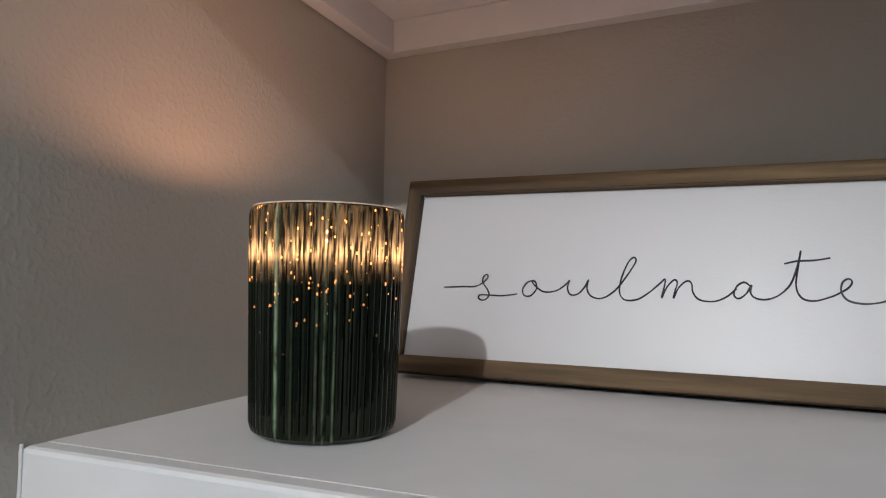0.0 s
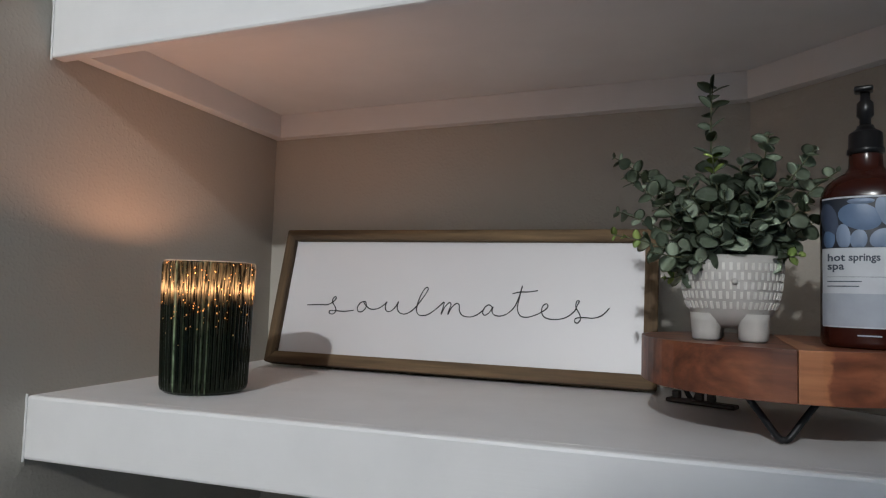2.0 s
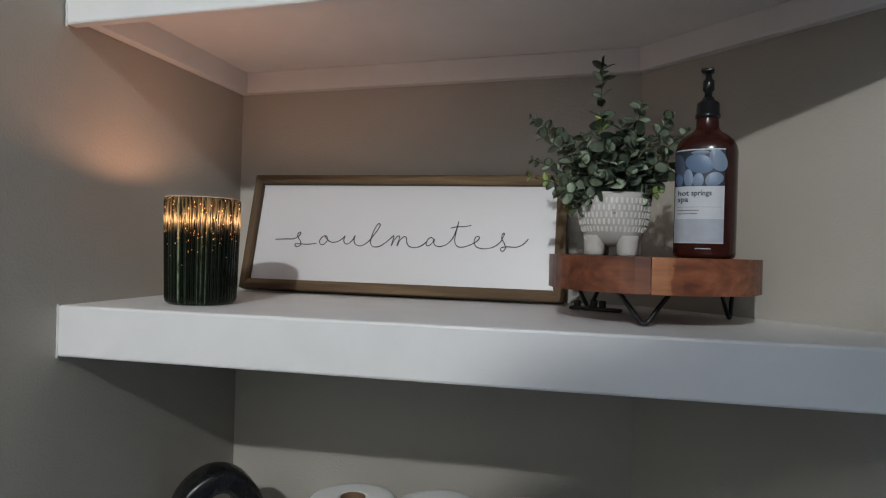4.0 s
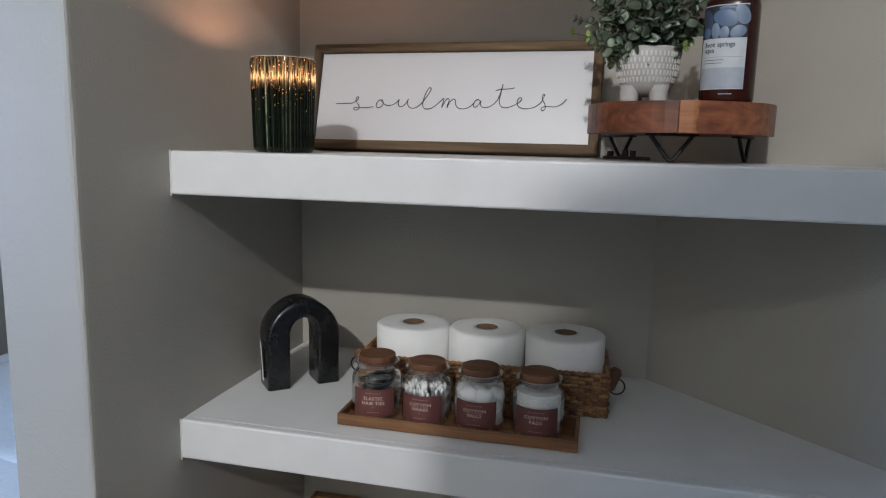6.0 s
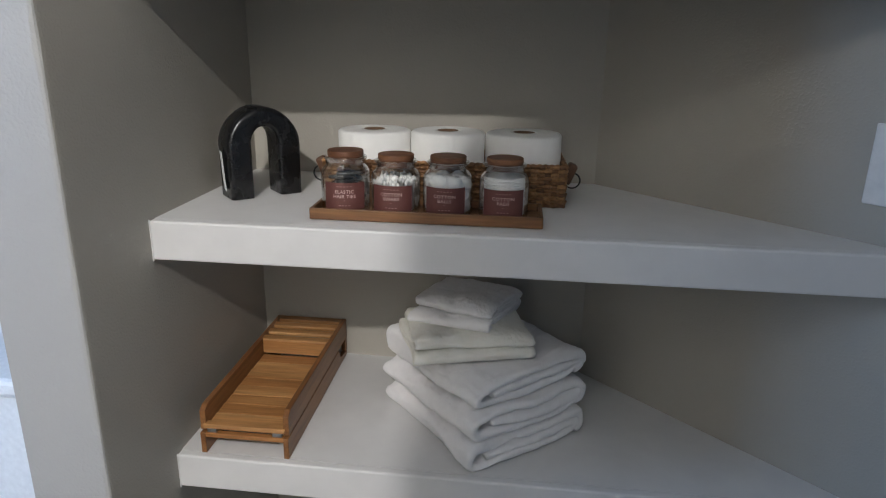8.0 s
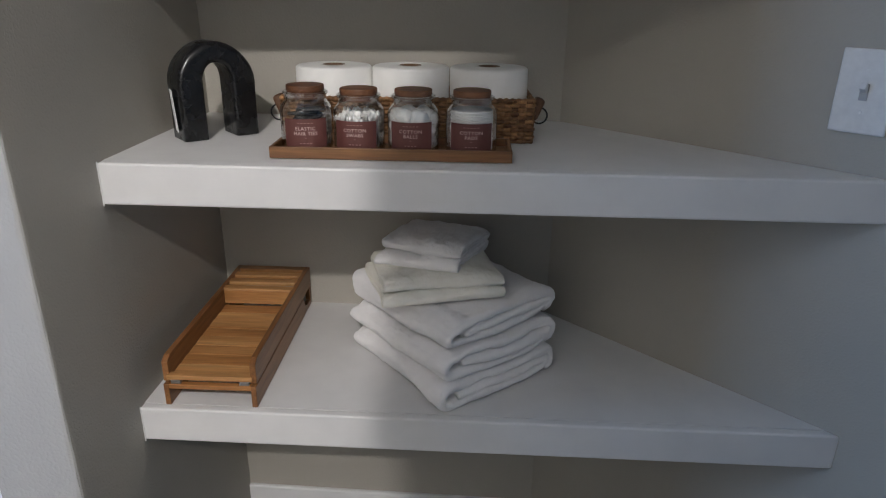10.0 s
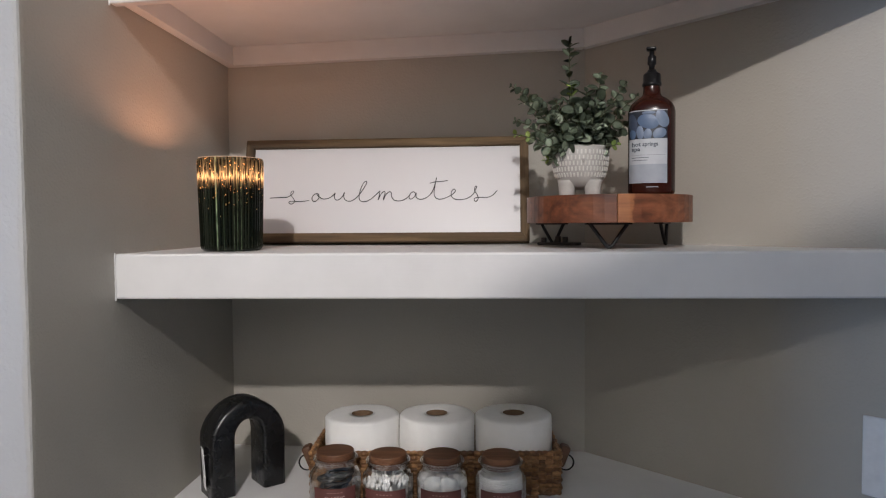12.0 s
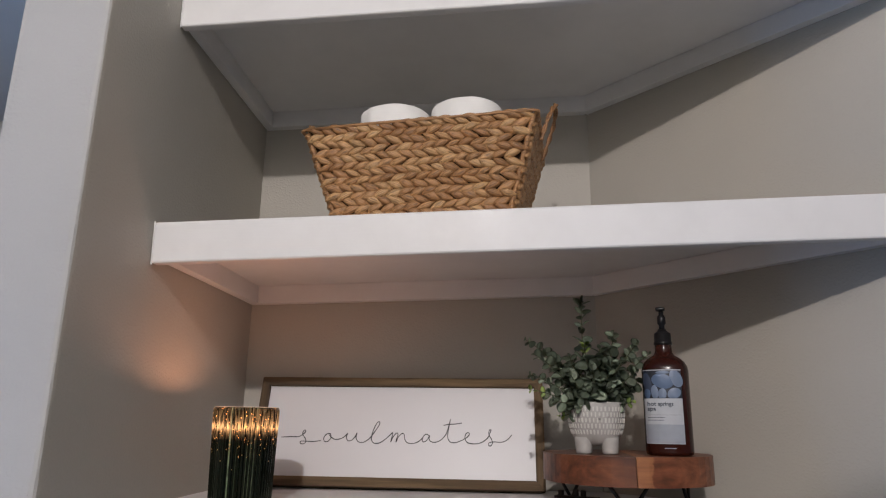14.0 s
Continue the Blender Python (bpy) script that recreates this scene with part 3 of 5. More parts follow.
def sign():
    s = thing("wall_sign", "white board sign in a brown wood frame, leaning on the wall", "sign", pose(-0.0150, 0.6475, 1.4780, -14.6))
    w, h, d = SIGN_W / 2, SIGN_H, 0.026
    bev = 0.0012

    def rail(a, b, c, e, material):
        bm = bmesh.new()
        front = [bm.verts.new((x, 0, z)) for x, z in (a, b, c, e)]
        rear = [bm.verts.new((x, d, z)) for x, z in (a, b, c, e)]
        bm.faces.new(front)
        bm.faces.new(rear[::-1])
        for k in range(4):
            n = (k + 1) % 4
            bm.faces.new((front[n], front[k], rear[k], rear[n]))
        bmesh.ops.bevel(bm, geom=list(bm.edges), offset=bev, segments=2, affect="EDGES")
        part("frame_rail", bm, material, s)

    r = RAIL
    rail((-w, 0), (w, 0), (w - r, r), (-w + r, r), WALNUT)
    rail((-w + r, h - r), (w - r, h - r), (w, h), (-w, h), WALNUT)
    rail((-w, 0), (-w + r, r), (-w + r, h - r), (-w, h), WALNUT_UP)
    rail((w - r, r), (w, 0), (w, h), (w - r, h - r), WALNUT_UP)
    part("board", box(-w + r * 0.6, w - r * 0.6, 0.009, 0.014, r * 0.6, h - r * 0.6), BOARD, s)

    def ink(*points):
        pts = []
        for x, y in points:
            u = (x - 193) / 987
            u = u + 0.09 * u * (1 - u)
            u += 0.017 * math.sin(math.pi * min(1.0, u * 1.02)) ** 0.6 + 0.006 * math.exp(-((u - 0.45) / 0.06) ** 2) - 0.004 * math.exp(-((u - 0.7) / 0.08) ** 2)
            up = (295 + (x - 285) * 0.033 - y) * (0.92 + 0.16 * u)
            pts.append((-0.2405 + u * 0.4730, 0.0086, 0.0845 + up * 0.000487 + 0.0048 * max(0.0, u - 0.2)))
        line = spline(pts, 6)
        total = len(line) - 1
        part("lettering", tube(line, 0.00082, 6, taper=lambda q: 0.85 + 0.3 * abs(math.sin(q * total * 0.21))), INK, s)

    ink((193, 268), (230, 267), (256, 267), (272, 258), (281, 246), (279, 238), (272, 244), (272, 258), (283, 275), (287, 290), (278, 300), (267, 297),
        (268, 288), (285, 288), (315, 290), (345, 286))
    ink((378, 255), (364, 260), (356, 276), (361, 290), (374, 290), (384, 275), (381, 259), (374, 257), (381, 268), (400, 282), (425, 280), (444, 266),
        (450, 258), (447, 274), (453, 289), (467, 289), (481, 274), (488, 258), (486, 276), (494, 293), (515, 299), (540, 283), (562, 250), (576, 222),
        (572, 213), (562, 224), (551, 258), (549, 288), (560, 303), (582, 302), (605, 286))
    ink((605, 286), (622, 270), (632, 262), (630, 280), (626, 300), (636, 278), (650, 264), (657, 270), (652, 288), (650, 301), (660, 280), (676, 267),
        (686, 272), (689, 290), (702, 305), (728, 309), (752, 301), (772, 285))
    ink((798, 281), (786, 273), (772, 281), (767, 297), (776, 304), (790, 295), (800, 279), (798, 292), (806, 303), (826, 307), (850, 300), (872, 280),
        (884, 250), (892, 218), (886, 250), (882, 285), (892, 306), (915, 311), (945, 303))
    ink((862, 241), (885, 237), (915, 237), (942, 234))
    ink((945, 303), (968, 291), (977, 280), (972, 273), (961, 279), (958, 296), (970, 312), (1000, 318), (1035, 313), (1062, 297), (1072, 280), (1078, 268),
        (1070, 268), (1068, 284), (1080, 302), (1085, 317), (1076, 328), (1066, 324), (1070, 315), (1095, 313), (1130, 315), (1160, 307), (1180, 289))
    return s


sign()

# ---- second shelf: wood slab riser on hairpin legs ----


def riser():
    cx, cy, r = 0.407, 0.487, 0.1385
    t = thing("wooden_riser", "round red-brown acacia slab riser on black hairpin legs", "riser", pose(cx, cy, 1.4708))

    def half(a0, a1, material, label):
        pts = []
        for k in range(25):
            a = radians(a0 + (a1 - a0) * k / 24)
            q = r * (1 + 0.012 * math.sin(3 * a + 1) + 0.008 * math.sin(7 * a))
            pts.append((q * math.cos(a), q * math.sin(a)))
        part("slab_half", prism(pts, 0.0415, 0.0855, 0.0009), material, t, label)

    half(87, 266.8, ACACIA, "darker red-brown half of the slab")
    half(-93, 86.8, ACACIA_PALE, "paler half of the slab with a knot")
    for bx, by, yaw in ((-0.012, -0.088, 6), (0.108, 0.055, 66), (-0.085, 0.112, 128), ):
        leg = part("hairpin_leg", tube(spline([(-0.031, 0, 0.041), (-0.017, -0.001, 0.022), (-0.005, -0.003, 0.0055), (0, -0.0035, 0.0032), (0.005, -0.003, 0.0055),
                                               (0.017, -0.001, 0.022), (0.031, 0, 0.041)], 6), 0.0031, 8), IRON, t, smooth=True)
        leg.matrix_local = pose(bx, by, 0, 0, 0, yaw)
        part("mounting_plate", box(-0.037, 0.037, -0.006, 0.01, 0.0385, 0.0413, 0.0008), IRON, leg)
    return t


riser()

# ---- second shelf: small dark stand behind the riser ----


def small_stand():
    s = thing("wooden_stand", "small dark brown wooden stand lying behind the riser", "stand", pose(0.3335, 0.5885, 1.4708, 0, 0, -24))
    part("base_bar", box(-0.041, 0.041, -0.008, 0.008, 0.0, 0.005, 0.0015), DARKWOOD, s)
    for x, h in ((-0.030, 0.014), (-0.002, 0.0165), (0.012, 0.0155)):
        part("upright", box(x - 0.0045, x + 0.0045, -0.004, 0.004, 0.0048, h, 0.0012), DARKWOOD, s)


small_stand()

# ---- second shelf: potted eucalyptus ----


def leaf_mesh(n, length, width, cup, fold, material=None):
    """A round leaf with a midrib, cupped and slightly twisted; it points along x."""
    bm = bmesh.new()
    rows = []
    cols = 5
    for i in range(7):
        u = i / 6
        half = width / 2 * math.sin(math.pi * min(1, 0.05 + 0.95 * u)) ** 0.55 if 0 < i < 6 else width * 0.05
        row = []
        for j in range(cols):
            s = (j / (cols - 1) - 0.5) * 2
            row.append(bm.verts.new((u * length, s * half, cup * (s * s) * half * 0.9 - fold * length * u * u * 0.6 + 0.02 * length * math.sin(5 * s + n))))
        rows.append(row)
    for a, b in zip(rows, rows[1:]):
        for j in range(cols - 1):
            bm.faces.new((a[j], b[j], b[j + 1], a[j + 1]))
    top = list(bm.faces)
    bmesh.ops.solidify(bm, geom=top, thickness=0.0005)
    me = bpy.data.meshes.new("leaf")
    bm.to_mesh(me)
    bm.free()
    me.materials.append(material or LEAF)
    me.shade_smooth()
    return me


def eucalyptus():
    rnd = random.Random(12)
    px, py, pz = 0.356, 0.452, 1.5565
    p = thing("potted_plant", "small artificial eucalyptus in a cream ceramic footed pot", "plant", pose(px, py, pz))
    prof = [(0.0, 0.0125), (0.018, 0.012), (0.0285, 0.0155), (0.0368, 0.024), (0.0425, 0.037), (0.0455, 0.052), (0.0468, 0.067), (0.047, 0.0795), (0.046, 0.0815),
            (0.0425, 0.0815), (0.0415, 0.079), (0.041, 0.064), (0.0, 0.064)]
    pot = part("pot", lathe(prof, 56, close=False), CERAMIC, p, smooth=True)
    part("soil", lathe([(0.0, 0.066), (0.0405, 0.066), (0.04, 0.072), (0.02, 0.078), (0.0, 0.08)], 20, lambda a, r, z: r * (1 + 0.03 * math.sin(5 * a)), close=False), SOIL, p)
    for k in range(4):
        a = radians(45 + 90 * k - 8)
        foot = lathe([(0.0, 0.0), (0.0108, 0.0), (0.0128, 0.002), (0.0132, 0.009), (0.0138, 0.018), (0.0145, 0.026)], 20)
        ob = part("foot", foot, CERAMIC, pot, smooth=True)
        ob.location = (0.0295 * math.cos(a), 0.0295 * math.sin(a), 0)
    bm = bmesh.new()
    for row, z in enumerate((0.034, 0.0435, 0.0525, 0.0615, 0.0705)):
        r = {0: 0.0416, 1: 0.0442, 2: 0.0458, 3: 0.0466, 4: 0.0471}[row]
        for k in range(46):
            a = 2 * math.pi * (k + 0.5 * (row % 2)) / 46
            m = Matrix.Rotation(a, 4, "Z") @ Matrix.Translation((r, 0, z)) @ Matrix.Rotation(radians((-21, -13, -8, -4, -2)[row] * -1), 4, "Y") @ Matrix.Diagonal((0.0014, 0.0024 + 0.0004 * math.sin(7.3 * k + row), 0.0069 + 0.0006 * math.sin(3.1 * k + 2 * row), 1))
            vs = bmesh.ops.create_cube(bm, size=1, matrix=m)["verts"]
    part("relief", bm, GLAZE, pot, "rows of small raised dashes")
    part("nose", lathe([(0, 0), (0.0025, 0.0005), (0.003, 0.003), (0.0015, 0.0055), (0, 0.006)], 10, close=False), CERAMIC, pot, smooth=True).location = (0.0, -0.0462, 0.0535)
    kinds = [leaf_mesh(k, 0.0150 + 0.0016 * (k % 3), 0.0150 + 0.0014 * (k // 2), 0.14 + 0.14 * (k % 2), 0.04 + 0.08 * (k % 3)) for k in range(6)]
    small = [leaf_mesh(k + 9, 0.0125, 0.0078, 0.3, 0.12) for k in range(2)]
    young = [leaf_mesh(k + 14, 0.0115, 0.0095, 0.3, 0.1, LEAF_YOUNG) for k in range(2)]
    # stems: direction, how far out and how high they reach
    stems = [(3.1, 0.116, 0.118), (-2.9, 0.106, 0.09), (-2.75, 0.12, 0.03), (-2.95, 0.112, 0.056), (-2.5, 0.094, 0.012), (3.0, 0.086, 0.1), (-2.7, 0.07, -0.012), (2.85, 0.078, 0.07), (-2.35, 0.07, 0.06),
             (-2.35, 0.026, 0.18), (-2.0, 0.046, 0.106), (-1.75, 0.05, 0.072), (-1.5, 0.054, 0.046), (-1.9, 0.062, 0.03), (-1.2, 0.056, 0.034), (-1.05, 0.05, 0.078), (-0.85, 0.046, 0.126),
             (-0.55, 0.08, 0.11), (-0.25, 0.094, 0.092), (-0.4, 0.07, 0.062), (-0.6, 0.068, 0.012), (-0.1, 0.084, 0.05), (0.3, 0.07, 0.1), (0.9, 0.05, 0.092), (1.6, 0.05, 0.08), (2.3, 0.06, 0.086),
             (-1.35, 0.03, 0.1), (-2.6, 0.05, 0.088), (0.1, 0.06, 0.03), (-2.15, 0.06, 0.004), (1.9, 0.06, 0.03)]
    fresh = {2, 10, 20, 6}
    count = singles = 0
    rest = bmesh.new()
    for which, (a, out, up) in enumerate(stems):
        d = Vector((math.cos(a), math.sin(a), 0))
        base = Vector((0.012 * math.cos(a), 0.012 * math.sin(a), 0.07))
        wob = Vector((rnd.uniform(-1, 1), rnd.uniform(-1, 1), 0)) * 0.008
        line = spline([base, base + d * out * 0.25 + Vector((0, 0, up * 0.42)) + wob, base + d * out * 0.62 + Vector((0, 0, up * 0.8)), Vector((0, 0, 0.07)) + d * out + Vector((0, 0, up))], 6)
        part("stem", tube(line, 0.0011, 5, taper=lambda q: 1.15 - 0.75 * q), STEM, p)
        length = sum((b - c).length for b, c in zip(line, line[1:]))
        pairs = max(5, int(length / 0.0138))
        for k in range(pairs):
            q = 0.12 + 0.88 * (k + 0.5) / pairs
            i = min(len(line) - 2, int(q * (len(line) - 1)))
            at, along = line[i].lerp(line[i + 1], q * (len(line) - 1) - i), (line[i + 1] - line[i]).normalized()
            side = along.cross(Vector((0, 0, 1)) if abs(along.z) < 0.9 else Vector((1, 0, 0))).normalized()
            turn = (k % 2) * 1.57 + rnd.uniform(-0.5, 0.5)
            for sgn in (0, math.pi):
                w = Matrix.Rotation(turn + sgn, 3, along) @ side
                way = (w * 0.88 + along * rnd.uniform(0.25, 0.7) + Vector((0, 0, rnd.uniform(-0.1, 0.3)))).normalized()
                up_dir = (along * 0.35 + Vector((rnd.uniform(-0.6, 0.6), rnd.uniform(-1.5, -0.1), rnd.uniform(0.1, 0.8)))).normalized()
                yax = up_dir.cross(way).normalized()
                zax = way.cross(yax)
                size = (1.4 if up > 0.15 else (1.5 - 0.86 * q) * (1.18 if out < 0.066 else 1.0)) * rnd.uniform(0.8, 1.15)
                m = Matrix((way, yax, zax)).transposed().to_4x4()
                me = rnd.choice(young if which in fresh and q > 0.72 else small if q > 0.86 or (up > 0.15 and q > 0.5) else kinds)
                m = Matrix.Translation(at) @ m @ Matrix.Diagonal((size, size, size, 1))
                count += 1
                if me in young or (count % 3 and singles < 290):
                    ob = new("leaf", me)
                    ob.parent = p
                    ob.matrix_local = m
                    singles += 1
                else:
                    start = len(rest.verts)
                    rest.from_mesh(me)
                    rest.verts.ensure_lookup_table()
                    bmesh.ops.transform(rest, matrix=m, verts=rest.verts[start:])
    tagged(part("foliage", rest, LEAF, p, "small grey-green leaves", smooth=True), kind="stuff")
    return p


eucalyptus()

# ---- second shelf: lotion bottle ----


def bottle():
    b = thing("lotion_bottle", "dark amber lotion bottle with a black pump and blue-white label", "bottle", pose(0.4665, 0.424, 1.5565, 0, 0, -13) @ Matrix.Diagonal((1.02, 1.02, 1.035, 1)))
    rx, ry = 0.0358, 0.0325

    def oval(a, r, z):
        if z > 0.148:
            return r
        c, s = abs(math.cos(a)) / (r + 0.0001), abs(math.sin(a)) / (r * ry / rx + 0.0001)
        return (c ** 2.5 + s ** 2.5) ** (-1 / 2.5)

    prof = [(0.0, 0.0), (0.031, 0.0), (0.0345, 0.002), (rx, 0.006), (rx, 0.128), (0.0345, 0.1345), (0.031, 0.141), (0.024, 0.1475), (0.0165, 0.152), (0.0135, 0.157), (0.0128, 0.169), (0.0128, 0.171)]
    part("body", lathe(prof, 64, oval, close=False), AMBER, b, smooth=True)
    part("collar", lathe([(0.0135, 0.168), (0.0146, 0.169), (0.0146, 0.173), (0.0136, 0.174), (0.0132, 0.1865), (0.0118, 0.188), (0.0075, 0.191), (0.0065, 0.194)], 40), BLACKPLASTIC, b, smooth=True)
    pump = part("pump", lathe([(0.0045, 0.192), (0.0045, 0.2), (0.0068, 0.203), (0.0066, 0.214), (0.004, 0.217), (0.0038, 0.224)], 24), BLACKPLASTIC, b, smooth=True)
    part("nozzle", box(-0.0085, 0.0065, -0.009, 0.0055, 0.2235, 0.2285, 0.0018), BLACKPLASTIC, pump, smooth=True)

    def shape(a):
        c, s = abs(math.sin(a)) / rx, abs(math.cos(a)) / ry
        return (c ** 2.5 + s ** 2.5) ** (-1 / 2.5) + 0.0002

    def strip(name, z0, z1, material, lift, half=0.9, turn=-0.2, label=""):
        return part(name, patch(0.0355, half, z0, z1, 0.0002 + lift, 24, lambda a: shape(a), turn), material, b, label, smooth=False)

    lab = strip("label", 0.0175, 0.128, LABELWHITE, 0.0, label="pale paper label")
    pic = part("label_picture", patch(0.0355, 0.895, 0.0845, 0.1265, 0.0005, 24, shape, -0.2), LABELDARK, lab, "blue pebble picture")
    part("label_panel", patch(0.0355, 0.895, 0.0185, 0.046, 0.0005, 24, shape, -0.2), LABELBLUE, lab, "grey-blue lower panel")

    def on_face(x, z, lift=0.0008):
        a = math.asin(max(-0.98, min(0.98, x / 0.0372)))
        q = shape(a) + lift
        return Vector((q * math.sin(a), -q * math.cos(a), z))

    for x, z, sx, sz, tilt, mat in ((-0.0275, 0.109, 0.006, 0.0145, 10, STONE_DIM), (0.0165, 0.1145, 0.0085, 0.0140, 22, STONE_PALE), (-0.0045, 0.1105, 0.0172, 0.0112, -14, STONE),
                                    (-0.004, 0.1235, 0.011, 0.0026, 0, STONE_PALE), (-0.0275, 0.0925, 0.0042, 0.0085, 0, STONE), (-0.0175, 0.094, 0.0052, 0.0108, 4, STONE_PALE),
                                    (-0.0060, 0.0912, 0.0068, 0.0086, -8, STONE_PALE), (0.0125, 0.0920, 0.0105, 0.0080, 25, STONE_PALE)):
        bm = bmesh.new()
        ring = [(math.cos(q), math.sin(q)) for q in [2 * math.pi * k / 22 for k in range(22)]]
        rows = []
        for f, l in ((1.0, 0.0006), (0.72, 0.0011), (0.35, 0.0014)):
            row = []
            for c, s in ring:
                ca, sa = math.cos(radians(tilt)), math.sin(radians(tilt))
                dx, dz = sx * f * c, sz * f * s
                zz = max(0.0848, min(0.1262, z + dx * sa + dz * ca))
                row.append(bm.verts.new(on_face(x + dx * ca - dz * sa, zz, l)))
            rows.append(row)
        for a, c in zip(rows, rows[1:]):
            for k in range(22):
                n = (k + 1) % 22
                bm.faces.new((a[k], a[n], c[n], c[k]))
        bm.faces.new(rows[-1])
        part("pebble", bm, mat, pic, smooth=True)
    for words, size, z, x0 in (("hot springs", 0.0089, 0.0765, -0.029), ("spa", 0.0089, 0.0692, -0.029)):
        cu = bpy.data.curves.new("lettering", "FONT")
        cu.body, cu.size, cu.resolution_u, cu.offset = words, size, 2, 0.00022
        tmp = new("lettering", cu)
        bpy.context.view_layer.update()
        me = bpy.data.meshes.new_from_object(tmp)
        bpy.data.objects.remove(tmp)
        for v in me.vertices:
            v.co = on_face(x0 + v.co.x, z + v.co.y - 0.003, 0.0005)
        me.materials.append(SLATEINK)
        new("lettering", me).parent = lab
    for x0, x1, z0, z1, mat in ((-0.029, -0.004, 0.0557, 0.0565, SLATEINK), (-0.029, -0.006, 0.0517, 0.0525, SLATEINK), (-0.029, 0.021, 0.0598, 0.0601, SLATEINK), (-0.008, 0.011, 0.0108, 0.0119, LABELBLUE)):
        bm = bmesh.new()
        n = 10
        lo = [bm.verts.new(on_face(x0 + (x1 - x0) * k / n, z0, 0.0007)) for k in range(n + 1)]
        hi = [bm.verts.new(on_face(x0 + (x1 - x0) * k / n, z1, 0.0007)) for k in range(n + 1)]
        for k in range(n):
            bm.faces.new((lo[k], lo[k + 1], hi[k + 1], hi[k]))
        part("print_bar", bm, mat, lab)
    return b


bottle()

# ---- third shelf: black arch ----
S3 = 1.0278


def arch():
    """A block-cut horseshoe of black marble, its edges eased by hand."""
    ob_pose = pose(-0.2305, 0.4790, S3, 0, 0, 43)
    R, r, spring, depth = 0.0695, 0.0262, 0.098, 0.066
    a = thing("arch_ornament", "black veined marble arch ornament with a paper tag", "ornament", ob_pose)
    outer, inner = [(R, 0.0), (R, 0.05)], [(r, 0.0), (r, 0.05)]
    n = 18
    for k in range(n + 1):
        q = math.pi * k / n
        g = 1 + 0.012 * math.cos(4 * q)
        outer.append((R * g * math.cos(q), spring + R * g * math.sin(q)))
        inner.append((r * math.cos(q), spring + 0.002 + r * 1.25 * math.sin(q)))
    outer += [(-R, 0.05), (-R, 0.0)]
    inner += [(-r, 0.05), (-r, 0.0)]
    bm = bmesh.new()

    def ring(inset, y):
        out = []
        for k, ((ox, oz), (ix, iz)) in enumerate(zip(outer, inner)):
            way = Vector((ox - ix, oz - iz)).normalized()
            # the hand-dressed front edge is broader over the crown
            crown = 1 + 0.9 * math.sin(math.pi * k / (len(outer) - 1)) ** 2
            jittered = inset * crown * (1 + 0.35 * noise.noise(Vector((k * 0.6, y * 40, 2.0))))
            out.append((bm.verts.new((ox - way.x * jittered, y, oz - way.y * jittered if oz > 0.001 else 0)),
                        bm.verts.new((ix + way.x * jittered * 0.8, y, iz + way.y * jittered * 0.8 if iz > 0.001 else 0))))
        return out

    rings = [ring(0.0062, 0.0), ring(0.0028, 0.0012), ring(0.0008, 0.0042), ring(0.0, 0.009), ring(0.0, depth - 0.007), ring(0.0012, depth - 0.002), ring(0.005, depth)]
    for k in range(len(outer) - 1):
        f, b = rings[0], rings[-1]
        bm.faces.new((f[k][0], f[k + 1][0], f[k + 1][1], f[k][1]))
        bm.faces.new((b[k][1], b[k + 1][1], b[k + 1][0], b[k][0]))
        for p, q in zip(rings, rings[1:]):
            bm.faces.new((p[k + 1][0], p[k][0], q[k][0], q[k + 1][0])).smooth = True
            bm.faces.new((p[k][1], p[k + 1][1], q[k + 1][1], q[k][1])).smooth = True
    for k in (0, len(outer) - 1):
        loop = [g[k][0] for g in rings] + [g[k][1] for g in rings[::-1]]
        bm.faces.new(loop)
    bmesh.ops.recalc_face_normals(bm, faces=list(bm.faces))
    part("body", bm, MARBLE, a)
    tag = part("tag", box(-0.0005, 0.0005, -0.0125, 0.0125, 0, 0.074, 0.0003), PAPER, a, "white paper price tag")
    tag.matrix_local = pose(-R - 0.0015, 0.034, 0.014, 0, -3, -10)
    part("string", tube([(-R - 0.001, 0.040, 0.083), (-R + 0.003, 0.036, 0.086)], 0.0005, 5), PAPER, tag).matrix_parent_inverse = tag.matrix_local.inverted()
    return a


arch()

# ---- third shelf: tray and jars ----
TRAY = pose(0.0925, 0.393, S3, 0, 0, 1.9)


def tray():
    t = thing("tray", "narrow brown wooden tray with a raised rim", "tray", TRAY)
    w, d = 0.1955, 0.051
    part("base", box(-w + 0.004, w - 0.004, -d + 0.004, d - 0.004, 0, 0.007, 0.001), TRAYWOOD, t)
    part("rim", box(-w, w, -d, -d + 0.006, 0.0005, 0.0195, 0.0012), TRAYWOOD, t)
    part("rim", box(-w, w, d - 0.006, d, 0.0005, 0.0195, 0.0012), TRAYWOOD, t)
    part("rim", box(-w, -w + 0.006, -d + 0.0062, d - 0.0062, 0.0005, 0.0195, 0.0012), TRAYWOOD, t)
    part("rim", box(w - 0.006, w, -d + 0.0062, d - 0.0062, 0.0005, 0.0195, 0.0012), TRAYWOOD, t)


tray()
JAR_R = 0.0425


